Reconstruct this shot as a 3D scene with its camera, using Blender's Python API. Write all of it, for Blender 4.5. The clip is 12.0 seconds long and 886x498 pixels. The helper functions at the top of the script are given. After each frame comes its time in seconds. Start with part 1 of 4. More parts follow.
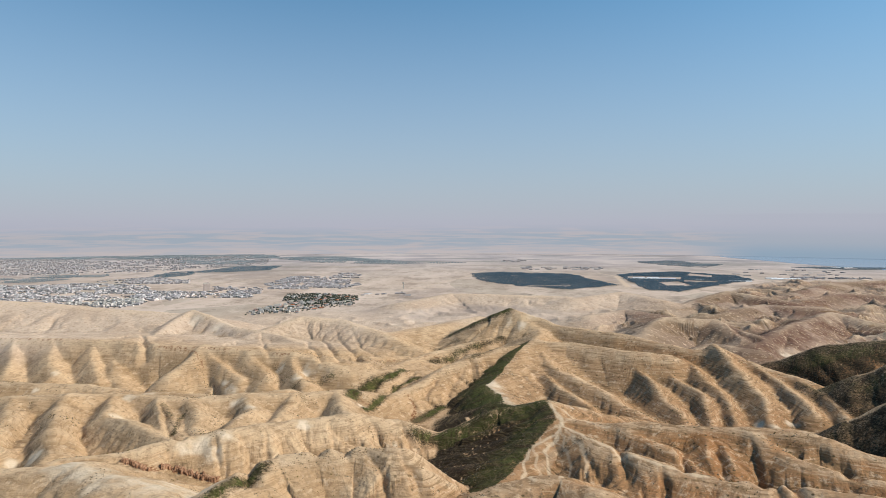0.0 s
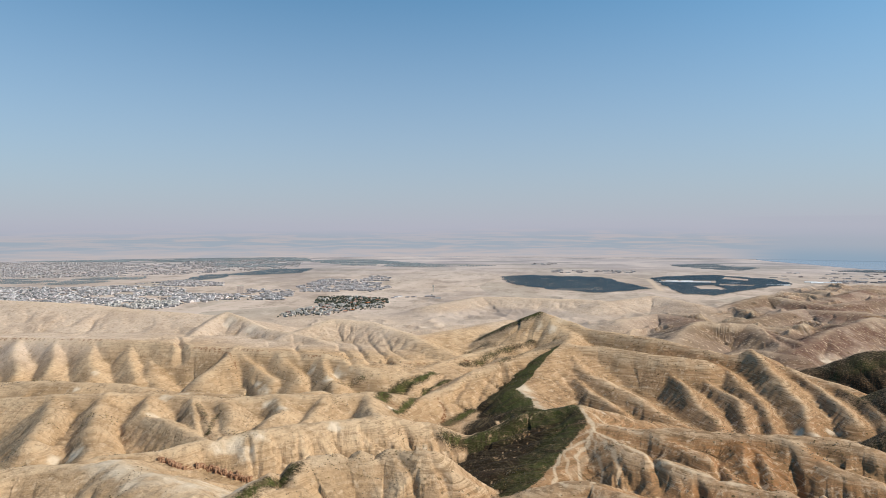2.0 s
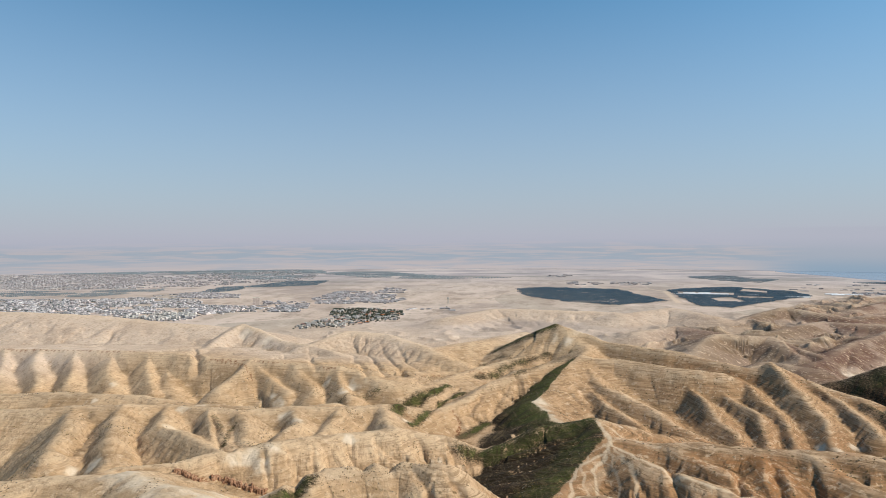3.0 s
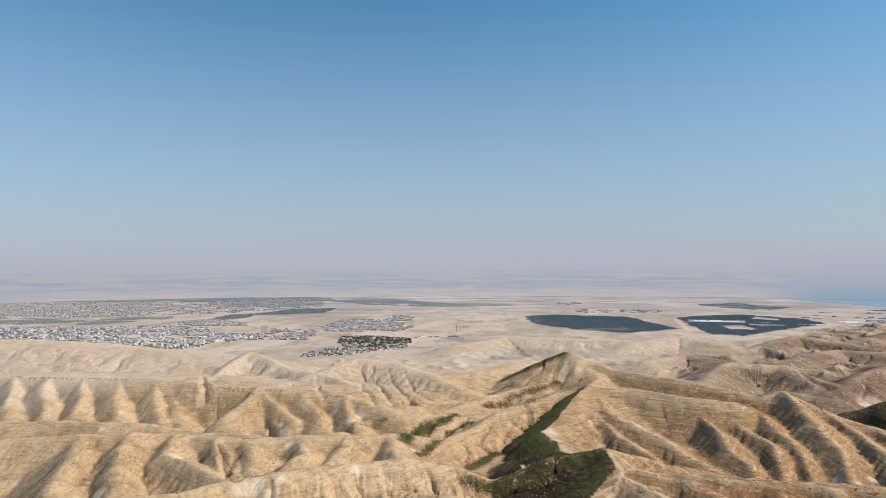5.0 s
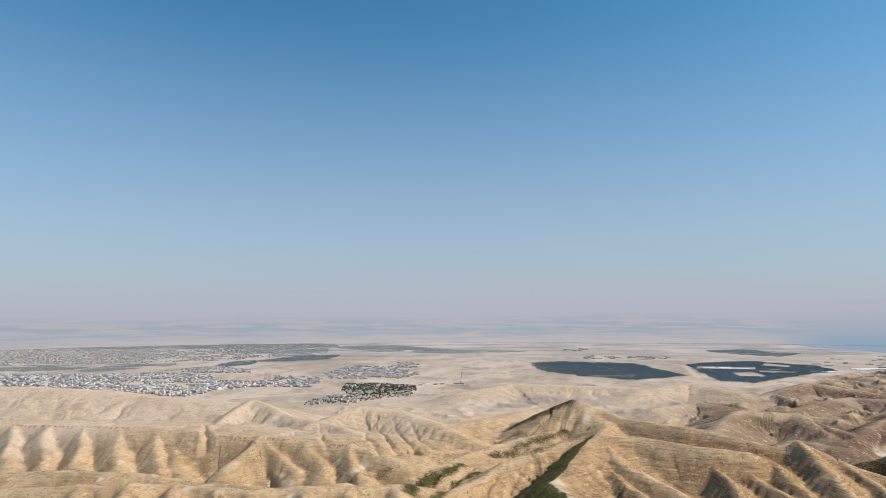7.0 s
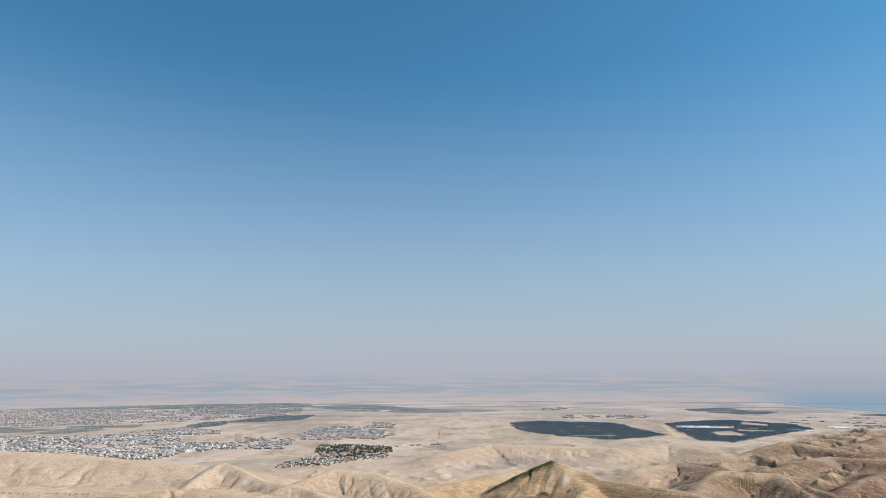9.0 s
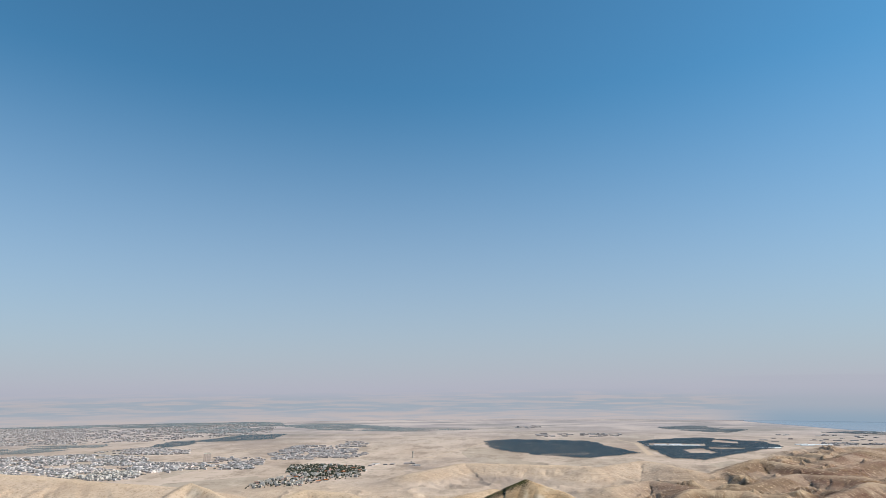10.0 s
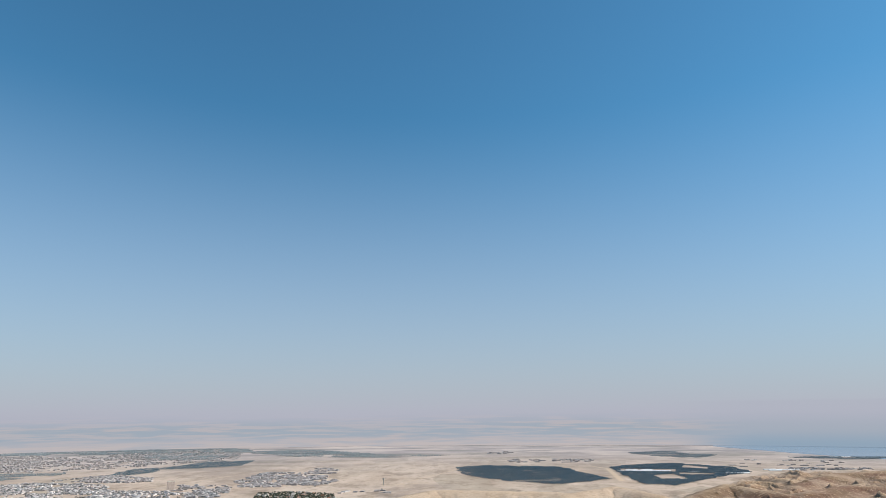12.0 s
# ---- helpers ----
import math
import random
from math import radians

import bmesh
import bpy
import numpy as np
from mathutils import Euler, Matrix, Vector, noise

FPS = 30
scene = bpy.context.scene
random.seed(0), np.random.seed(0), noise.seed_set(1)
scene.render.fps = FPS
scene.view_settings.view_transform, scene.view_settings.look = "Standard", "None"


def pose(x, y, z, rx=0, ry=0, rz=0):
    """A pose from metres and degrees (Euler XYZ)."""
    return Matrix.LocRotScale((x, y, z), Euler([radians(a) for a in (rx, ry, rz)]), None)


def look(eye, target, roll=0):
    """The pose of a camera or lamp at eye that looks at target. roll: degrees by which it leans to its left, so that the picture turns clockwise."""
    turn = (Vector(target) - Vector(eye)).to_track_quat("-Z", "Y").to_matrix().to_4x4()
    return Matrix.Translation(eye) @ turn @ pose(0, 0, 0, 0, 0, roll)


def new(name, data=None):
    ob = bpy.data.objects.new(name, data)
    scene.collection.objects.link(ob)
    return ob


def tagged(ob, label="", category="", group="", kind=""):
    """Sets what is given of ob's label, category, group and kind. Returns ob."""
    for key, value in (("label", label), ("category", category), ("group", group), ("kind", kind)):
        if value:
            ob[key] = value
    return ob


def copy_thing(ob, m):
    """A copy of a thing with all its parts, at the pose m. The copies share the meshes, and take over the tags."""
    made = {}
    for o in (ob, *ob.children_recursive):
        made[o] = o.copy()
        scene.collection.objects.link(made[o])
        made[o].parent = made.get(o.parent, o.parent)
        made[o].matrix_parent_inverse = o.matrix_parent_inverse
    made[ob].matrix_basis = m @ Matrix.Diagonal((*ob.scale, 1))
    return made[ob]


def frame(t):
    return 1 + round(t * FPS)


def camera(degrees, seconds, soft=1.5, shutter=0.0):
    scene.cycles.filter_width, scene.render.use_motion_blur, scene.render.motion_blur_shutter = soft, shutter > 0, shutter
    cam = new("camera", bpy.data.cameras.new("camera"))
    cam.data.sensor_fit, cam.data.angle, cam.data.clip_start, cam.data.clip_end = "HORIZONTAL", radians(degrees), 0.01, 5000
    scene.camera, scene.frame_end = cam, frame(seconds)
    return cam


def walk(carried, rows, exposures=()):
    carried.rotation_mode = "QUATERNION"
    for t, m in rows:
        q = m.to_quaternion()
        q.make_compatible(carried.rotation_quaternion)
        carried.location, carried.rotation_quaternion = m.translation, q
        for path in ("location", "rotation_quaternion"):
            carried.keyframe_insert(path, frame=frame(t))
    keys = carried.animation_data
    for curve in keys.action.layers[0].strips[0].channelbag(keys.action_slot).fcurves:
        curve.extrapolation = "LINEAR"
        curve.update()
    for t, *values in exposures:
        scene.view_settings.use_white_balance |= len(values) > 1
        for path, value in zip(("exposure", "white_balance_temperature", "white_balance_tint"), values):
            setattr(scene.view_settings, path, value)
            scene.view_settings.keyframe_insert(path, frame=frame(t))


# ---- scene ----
# ---------------------------------------------------------------- camera: it hangs in one place and turns
cam = camera(70.9, 12.0, soft=0.75)
EYE = 200.0  # height over the plain
ROWS = [  # seconds, yaw, pitch, roll
    (0.0, 0.000, -1.925, -0.000),
    (0.5, 0.775, -1.850, 0.017),
    (1.0, 1.440, -1.789, 0.027),
    (1.5, 2.092, -1.716, 0.074),
    (2.0, 2.751, -1.645, 0.086),
    (2.5, 3.432, -1.137, 0.124),
    (3.0, 4.104, -0.537, 0.209),
    (3.5, 4.583, 0.021, 0.247),
    (4.0, 4.773, 0.562, 0.230),
    (4.5, 4.820, 1.187, 0.212),
    (5.0, 4.870, 1.995, 0.249),
    (5.5, 4.971, 2.928, 0.331),
    (6.0, 5.112, 4.117, 0.341),
    (6.5, 5.237, 5.198, 0.342),
    (7.0, 5.342, 6.205, 0.305),
    (7.5, 5.310, 7.422, 0.295),
    (8.0, 4.979, 8.880, 0.324),
    (8.5, 4.315, 10.308, 0.364),
    (9.0, 3.283, 11.436, 0.391),
    (9.5, 2.055, 12.325, 0.401),
    (10.0, 0.966, 13.005, 0.417),
    (10.5, 0.054, 13.552, 0.457),
    (11.0, -0.676, 14.097, 0.471),
    (11.5, -1.208, 14.659, 0.496),
    (12.0, -1.527, 15.170, 0.448),
]
walk(cam, [(t, pose(0, 0, EYE, 90 + pitch, roll, yaw)) for t, yaw, pitch, roll in ROWS],
     exposures=[(0.0, 0.0), (12.0, 0.0)])

# ---------------------------------------------------------------- sky and sun
SUN_AZ, SUN_EL = 93.0, 42.0  # degrees clockwise from the view's first heading, and up
world = bpy.data.worlds.new("sky")
scene.world = world
world.use_nodes = True
wt = world.node_tree
sky = wt.nodes.new("ShaderNodeTexSky")
sky.sky_type, sky.sun_disc = "NISHITA", False
sky.sun_elevation, sky.sun_rotation = radians(SUN_EL), radians(SUN_AZ)
sky.altitude, sky.air_density, sky.dust_density, sky.ozone_density = 300, 1.0, 0.4, 3.0
wt.nodes["Background"].inputs["Strength"].default_value = 0.097
tint = wt.nodes.new("ShaderNodeMix")
tint.data_type, tint.blend_type = "RGBA", "MULTIPLY"
tint.inputs[0].default_value, tint.inputs[7].default_value = 1.0, (0.62, 1.26, 1.34, 1)
wt.links.new(sky.outputs[0], tint.inputs[6])
wt.links.new(tint.outputs[2], wt.nodes["Background"].inputs["Color"])
# dust haze that thickens towards the horizon
haze = wt.nodes.new("ShaderNodeBackground")
haze.inputs["Color"].default_value, haze.inputs["Strength"].default_value = (0.45, 0.457, 0.54, 1), 1.0
up = wt.nodes.new("ShaderNodeSeparateXYZ")
wt.links.new(wt.nodes.new("ShaderNodeTexCoord").outputs["Generated"], up.inputs[0])
thin = wt.nodes.new("ShaderNodeMapRange")
thin.inputs["From Min"].default_value, thin.inputs["From Max"].default_value = 0.0, 0.46
thin.inputs["To Min"].default_value, thin.inputs["To Max"].default_value = 1.0, 0.0
wt.links.new(up.outputs["Z"], thin.inputs["Value"])
power = wt.nodes.new("ShaderNodeMath")
power.operation = "POWER"
power.inputs[1].default_value = 1.4
wt.links.new(thin.outputs[0], power.inputs[0])
both = wt.nodes.new("ShaderNodeMixShader")
wt.links.new(power.outputs[0], both.inputs[0])
wt.links.new(wt.nodes["Background"].outputs[0], both.inputs[1])
wt.links.new(haze.outputs[0], both.inputs[2])
wt.links.new(both.outputs[0], wt.nodes["World Output"].inputs["Surface"])

lamp = bpy.data.lights.new("sun", "SUN")
lamp.energy, lamp.angle, lamp.color = 5.0, radians(0.6), (1.0, 0.93, 0.83)
sun = new("sun", lamp)
sun.matrix_world = look((0, 0, 0), (-math.sin(radians(SUN_AZ)) * math.cos(radians(SUN_EL)),
                                    -math.cos(radians(SUN_AZ)) * math.cos(radians(SUN_EL)), -math.sin(radians(SUN_EL))))


# ---------------------------------------------------------------- materials
class Nodes:
    """Short hand for a node tree."""

    def __init__(self, name):
        self.m = bpy.data.materials.new(name)
        self.m.use_nodes = True
        self.t = self.m.node_tree
        self.bsdf = self.t.nodes["Principled BSDF"]
        self.out = self.t.nodes["Material Output"]

    def put(self, socket, v):
        if hasattr(v, "is_linked"):
            self.t.links.new(v, socket)
        elif isinstance(v, tuple) and len(v) == 3 and socket.type == "RGBA":
            socket.default_value = (*v, 1)
        else:
            socket.default_value = v

    def add(self, kind, **inputs):
        n = self.t.nodes.new("ShaderNode" + kind)
        for k, v in inputs.items():
            self.put(n.inputs[k.replace("_", " ")], v)
        return n

    def math(self, op, a, b=0.0, clamp=False):
        n = self.t.nodes.new("ShaderNodeMath")
        n.operation, n.use_clamp = op, clamp
        self.put(n.inputs[0], a), self.put(n.inputs[1], b)
        return n.outputs[0]

    def mix(self, fac, a, b, blend="MIX"):
        n = self.t.nodes.new("ShaderNodeMix")
        n.data_type, n.blend_type = "RGBA", blend
        self.put(n.inputs[0], fac), self.put(n.inputs[6], a), self.put(n.inputs[7], b)
        return n.outputs[2]

    def ramp(self, v, lo, hi, a=0.0, b=1.0):
        n = self.t.nodes.new("ShaderNodeMapRange")
        n.interpolation_type = "SMOOTHSTEP"
        for i, x in enumerate((v, lo, hi, a, b)):
            self.put(n.inputs[i], x)
        return n.outputs[0]

    def attr(self, name):
        n = self.t.nodes.new("ShaderNodeAttribute")
        n.attribute_name = name
        return n.outputs["Fac"]

    def noise(self, vec, scale, detail=4.0, rough=0.55, warp=0.0):
        return self.add("TexNoise", Vector=vec, Scale=scale, Detail=detail, Roughness=rough, Distortion=warp).outputs["Fac"]

    def squash(self, vec, x, y, z):
        n = self.t.nodes.new("ShaderNodeVectorMath")
        n.operation = "MULTIPLY"
        self.put(n.inputs[0], vec)
        n.inputs[1].default_value = (x, y, z)
        return n.outputs[0]

    def bump(self, height, strength, distance):
        return self.add("Bump", Height=height, Strength=strength, Distance=distance).outputs["Normal"]


def ground_material():
    k = Nodes("desert_ground")
    geo = k.add("NewGeometry")
    pos = geo.outputs["Position"]
    z = k.add("SeparateXYZ", Vector=pos).outputs["Z"]
    broad = k.noise(pos, 0.012, 5, 0.6)
    mid = k.noise(pos, 0.07, 6, 0.62)
    fine = k.noise(pos, 0.5, 5, 0.7)
    hill = k.attr("hill")
    near = k.math("SUBTRACT", 1.0, k.attr("pale"))
    sand = k.mix(k.ramp(broad, 0.35, 0.65), (0.60, 0.41, 0.243), (0.70, 0.51, 0.33))
    sand = k.mix(k.ramp(mid, 0.46, 0.74, 0.0, 0.3), sand, (0.42, 0.28, 0.16))
    sand = k.mix(k.ramp(k.noise(pos, 0.021, 5, 0.62, 0.6), 0.46, 0.62, 0.0, 0.6), sand, (0.38, 0.255, 0.145))
    sand = k.mix(k.math("MULTIPLY", k.attr("brown"), k.ramp(broad, 0.25, 0.7, 0.5, 0.95)), sand, (0.335, 0.148, 0.052))
    # farther hills: haze painted in as paler sand, with umber and plum-coloured tops
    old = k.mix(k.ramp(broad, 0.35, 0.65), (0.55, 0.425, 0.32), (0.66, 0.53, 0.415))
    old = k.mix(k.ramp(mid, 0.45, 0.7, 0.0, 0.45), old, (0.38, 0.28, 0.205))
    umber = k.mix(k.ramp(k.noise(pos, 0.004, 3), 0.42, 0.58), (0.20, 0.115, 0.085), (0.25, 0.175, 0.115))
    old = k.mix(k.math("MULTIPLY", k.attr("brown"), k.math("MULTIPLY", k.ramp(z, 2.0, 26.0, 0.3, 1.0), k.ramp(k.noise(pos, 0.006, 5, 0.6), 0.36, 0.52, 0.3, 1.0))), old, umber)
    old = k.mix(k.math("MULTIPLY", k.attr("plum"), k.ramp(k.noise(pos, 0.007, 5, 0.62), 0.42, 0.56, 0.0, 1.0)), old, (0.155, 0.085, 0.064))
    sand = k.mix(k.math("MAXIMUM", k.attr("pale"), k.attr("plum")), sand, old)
    # wind-bared crests; gully beds and narrow channels turn darker with their concavity
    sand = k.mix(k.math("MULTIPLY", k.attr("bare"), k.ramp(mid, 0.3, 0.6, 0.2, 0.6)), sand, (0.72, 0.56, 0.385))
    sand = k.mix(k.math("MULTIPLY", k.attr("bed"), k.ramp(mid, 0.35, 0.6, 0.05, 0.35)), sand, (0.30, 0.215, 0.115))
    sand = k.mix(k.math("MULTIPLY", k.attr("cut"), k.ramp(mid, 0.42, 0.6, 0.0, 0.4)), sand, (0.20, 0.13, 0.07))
    # rills that water has cut straight down the slopes
    strand = k.add("CombineXYZ", X=k.attr("run"), Y=k.math("MULTIPLY", k.attr("down"), 0.09), Z=0.0).outputs[0]
    rill = k.noise(strand, 0.3, 4, 0.62, 0.3)
    rills = k.math("MULTIPLY", k.math("MULTIPLY", k.ramp(k.attr("down"), 4.0, 22.0), hill), k.math("MULTIPLY", k.ramp(broad, 0.4, 0.6, 0.15, 1.0), k.ramp(k.attr("brown"), 0.1, 0.7, 0.3, 1.0)))
    sand = k.mix(k.math("MULTIPLY", rills, k.ramp(rill, 0.5, 0.66, 0.0, 0.75)), sand, (0.28, 0.165, 0.078))
    sand = k.mix(k.math("MULTIPLY", rills, k.ramp(rill, 0.32, 0.46, 0.5, 0.0)), sand, (0.70, 0.54, 0.37))
    near_hill = k.math("MULTIPLY", hill, k.math("MULTIPLY", near, k.ramp(k.attr("brown"), 0.0, 0.6, 0.55, 1.0)))
    # animal paths that follow the contours
    strata = k.noise(k.squash(pos, 0.035, 0.035, 0.85), 1.0, 5, 0.68, 0.4)
    lines = k.math("MULTIPLY", near_hill, k.ramp(mid, 0.32, 0.6, 0.35, 1.0))
    sand = k.mix(k.math("MULTIPLY", lines, k.ramp(strata, 0.5, 0.58, 0.0, 0.8)), sand, (0.25, 0.155, 0.082))
    sand = k.mix(k.math("MULTIPLY", lines, k.ramp(strata, 0.36, 0.46, 0.55, 0.0)), sand, (0.76, 0.58, 0.40))
    # low scrub, a bush here and there, thicker in some places
    bush = k.add("TexVoronoi", Vector=pos, Scale=0.17, Randomness=1.0)
    lot = k.add("SeparateColor", Color=bush.outputs["Color"]).outputs[0]
    thick = k.math("SUBTRACT", k.ramp(k.noise(pos, 0.013, 4, 0.6), 0.4, 0.6, 0.92, 0.3), k.math("MULTIPLY", k.attr("brown"), 0.2))
    dots = k.math("MULTIPLY", k.ramp(bush.outputs["Distance"], 0.1, 0.24, 1.0, 0.0), k.math("MULTIPLY", near_hill, k.math("GREATER_THAN", lot, thick)))
    sand = k.mix(k.math("MULTIPLY", dots, 0.95), sand, (0.125, 0.09, 0.045))
    sand = k.mix(k.ramp(k.noise(pos, 0.22, 5, 0.7), 0.52, 0.66, 0.0, 0.6), sand, (0.30, 0.20, 0.115))
    sand = k.mix(k.ramp(k.noise(pos, 0.16, 4, 0.7), 0.32, 0.46, 0.6, 0.0), sand, (0.80, 0.62, 0.44))
    chalk = k.math("MULTIPLY", k.attr("chalk"), k.ramp(mid, 0.3, 0.55, 0.25, 0.9))
    sand = k.mix(chalk, sand, (0.82, 0.70, 0.55))
    # the plain: dusty, with worn fields
    cells = k.add("TexVoronoi", Vector=k.squash(pos, 1.0, 0.45, 0.0), Scale=0.006)
    cells.feature = "F1"
    plain = k.mix(k.ramp(k.noise(k.squash(pos, 1, 0.35, 0), 0.004, 6, 0.62), 0.35, 0.66), (0.57, 0.46, 0.37), (0.72, 0.605, 0.505))
    plain = k.mix(k.math("MULTIPLY", k.ramp(cells.outputs["Color"], 0.62, 0.8), 0.5), plain, (0.36, 0.32, 0.25))
    plain = k.mix(k.ramp(k.noise(pos, 0.03, 6, 0.7), 0.54, 0.68, 0.0, 0.7), plain, (0.29, 0.255, 0.20))
    plain = k.mix(k.ramp(k.noise(k.squash(pos, 1, 0.6, 0), 0.0016, 7, 0.7), 0.48, 0.6, 0.0, 0.75), plain, (0.38, 0.315, 0.27))
    worn = k.noise(k.squash(pos, 1, 0.5, 0), 0.011, 7, 0.72)
    plain = k.mix(k.ramp(worn, 0.5, 0.62, 0.0, 0.7), plain, (0.34, 0.275, 0.215))
    plain = k.mix(k.ramp(worn, 0.3, 0.44, 0.6, 0.0), plain, (0.78, 0.68, 0.58))
    # strips of groves and tilled plots on the valley floor, paled by painted haze
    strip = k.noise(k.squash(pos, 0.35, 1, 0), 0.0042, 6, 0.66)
    far_haze = k.mix(k.ramp(k.noise(pos, 0.0022, 6, 0.65), 0.4, 0.62), (0.40, 0.375, 0.385), (0.58, 0.52, 0.495))
    far_haze = k.mix(k.ramp(strip, 0.5, 0.6, 0.0, 0.75), far_haze, (0.22, 0.235, 0.235))
    far_haze = k.mix(k.ramp(strip, 0.34, 0.44, 0.7, 0.0), far_haze, (0.68, 0.62, 0.58))
    plain = k.mix(k.attr("far_haze"), plain, far_haze)
    col = k.mix(hill, plain, sand)
    col = k.mix(k.math("MULTIPLY", k.attr("track"), k.ramp(fine, 0.3, 0.6, 0.55, 1.0)), col, (0.72, 0.58, 0.42))
    rock = k.math("MULTIPLY", k.attr("cliff"), k.ramp(k.noise(k.squash(pos, 0.3, 0.3, 1.6), 1.0, 4), 0.35, 0.6))
    col = k.mix(rock, col, (0.24, 0.105, 0.05))
    tuft = k.ramp(k.math("ADD", k.math("MULTIPLY", mid, 0.4), k.math("MULTIPLY", fine, 0.7)), 0.34, 0.76)
    g = k.ramp(k.math("ADD", k.math("MULTIPLY", k.attr("grass"), 1.15), k.math("MULTIPLY", k.math("SUBTRACT", tuft, 0.5), k.ramp(k.attr("grass"), 0.0, 0.4, 0.0, 0.9))), 0.2, 0.95)
    lush = k.math("ADD", k.attr("fresh"), k.math("MULTIPLY", k.math("SUBTRACT", k.noise(pos, 0.028, 4, 0.6), 0.5), 1.5))
    # grass over dark soil, darkened further for the shade of these flanks
    green = k.mix(k.ramp(lush, 0.22, 0.9), (0.045, 0.031, 0.018), (0.095, 0.108, 0.028))
    green = k.mix(k.ramp(fine, 0.4, 0.72, 0.0, 0.8), green, (0.042, 0.034, 0.016))
    green = k.mix(k.ramp(rill, 0.48, 0.64, 0.0, 0.7), green, (0.06, 0.037, 0.022))
    green = k.mix(k.math("MULTIPLY", k.ramp(strata, 0.52, 0.62, 0.0, 0.65), k.ramp(mid, 0.3, 0.6, 0.3, 1.0)), green, (0.19, 0.14, 0.075))
    col = k.mix(1.0, k.mix(g, col, green), k.mix(hill, (0.86, 0.805, 0.765), k.mix(k.attr("pale"), (0.82, 0.765, 0.69), (0.90, 0.855, 0.81))), "MULTIPLY")
    k.put(k.bsdf.inputs["Base Color"], col)
    k.bsdf.inputs["Roughness"].default_value = 0.95
    k.bsdf.inputs["Specular IOR Level"].default_value = 0.12
    h = k.math("ADD", k.math("MULTIPLY", fine, 0.9), k.math("ADD", k.math("MULTIPLY", k.math("MULTIPLY", mid, 1.2), hill), k.math("MULTIPLY", k.math("MULTIPLY", rill, rills), -3.0)))
    k.put(k.bsdf.inputs["Normal"], k.bump(h, 1.0, 1.0))
    return k.m


def backdrop_material():
    """Glowing far mountains, haze painted in: pale rose and blue bands fading into sky."""
    k = Nodes("painted_haze_mountains")
    pos = k.add("NewGeometry").outputs["Position"]
    z = k.add("SeparateXYZ", Vector=pos).outputs["Z"]
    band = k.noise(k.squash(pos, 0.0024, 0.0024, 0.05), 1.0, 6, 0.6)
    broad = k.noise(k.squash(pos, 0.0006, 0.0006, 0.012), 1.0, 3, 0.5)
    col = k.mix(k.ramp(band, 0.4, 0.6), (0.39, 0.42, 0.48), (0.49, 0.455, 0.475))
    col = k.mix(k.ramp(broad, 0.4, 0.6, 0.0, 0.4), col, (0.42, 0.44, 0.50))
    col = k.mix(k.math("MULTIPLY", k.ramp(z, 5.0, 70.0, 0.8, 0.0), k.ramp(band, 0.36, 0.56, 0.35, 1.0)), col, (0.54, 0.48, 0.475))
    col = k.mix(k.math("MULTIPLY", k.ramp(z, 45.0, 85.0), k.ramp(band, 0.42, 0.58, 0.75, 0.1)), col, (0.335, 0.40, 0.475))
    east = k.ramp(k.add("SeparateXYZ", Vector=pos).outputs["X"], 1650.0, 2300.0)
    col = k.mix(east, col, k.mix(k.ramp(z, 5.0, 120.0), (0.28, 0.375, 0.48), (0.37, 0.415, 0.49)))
    # the sheet glows by itself; the haze is part of its emission colour
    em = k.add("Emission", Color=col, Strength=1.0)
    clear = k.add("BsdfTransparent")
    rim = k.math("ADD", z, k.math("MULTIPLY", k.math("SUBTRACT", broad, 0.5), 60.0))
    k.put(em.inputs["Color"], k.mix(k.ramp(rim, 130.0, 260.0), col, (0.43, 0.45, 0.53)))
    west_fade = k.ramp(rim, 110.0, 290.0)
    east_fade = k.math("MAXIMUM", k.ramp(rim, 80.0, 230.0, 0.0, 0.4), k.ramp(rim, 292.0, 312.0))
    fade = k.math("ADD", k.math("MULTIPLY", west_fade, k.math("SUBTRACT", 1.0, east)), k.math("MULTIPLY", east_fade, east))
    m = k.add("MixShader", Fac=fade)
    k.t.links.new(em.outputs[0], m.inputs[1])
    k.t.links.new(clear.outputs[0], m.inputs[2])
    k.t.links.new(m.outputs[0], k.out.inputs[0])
    return k.m


def simple(name, a, b, scale=0.8, rough=0.9, bump=0.0, jitter=0.0, island=False):
    """A matt material that wavers between two colours, with a shade of its own for every piece."""
    k = Nodes(name)
    pos = k.add("NewGeometry").outputs["Position"]
    fac = k.ramp(k.noise(pos, scale, 4, 0.6), 0.35, 0.65)
    col = k.mix(fac, a, b)
    if jitter:
        rnd = k.add("NewGeometry").outputs["Random Per Island"] if island else k.add("ObjectInfo").outputs["Random"]
        hsv = k.add("HueSaturation", Color=col)
        k.put(hsv.inputs["Value"], k.ramp(rnd, 0.0, 1.0, 1.0 - jitter, 1.0 + jitter))
        hsv2 = k.math("FRACT", k.math("MULTIPLY", rnd, 7.31))
        k.put(hsv.inputs["Saturation"], k.ramp(hsv2, 0.0, 1.0, 0.6, 1.4))
        col = hsv.outputs[0]
    k.put(k.bsdf.inputs["Base Color"], col)
    k.bsdf.inputs["Roughness"].default_value = rough
    k.bsdf.inputs["Specular IOR Level"].default_value = 0.2
    if bump:
        k.put(k.bsdf.inputs["Normal"], k.bump(k.noise(pos, scale * 6, 4), 0.6, bump))
    return k.m


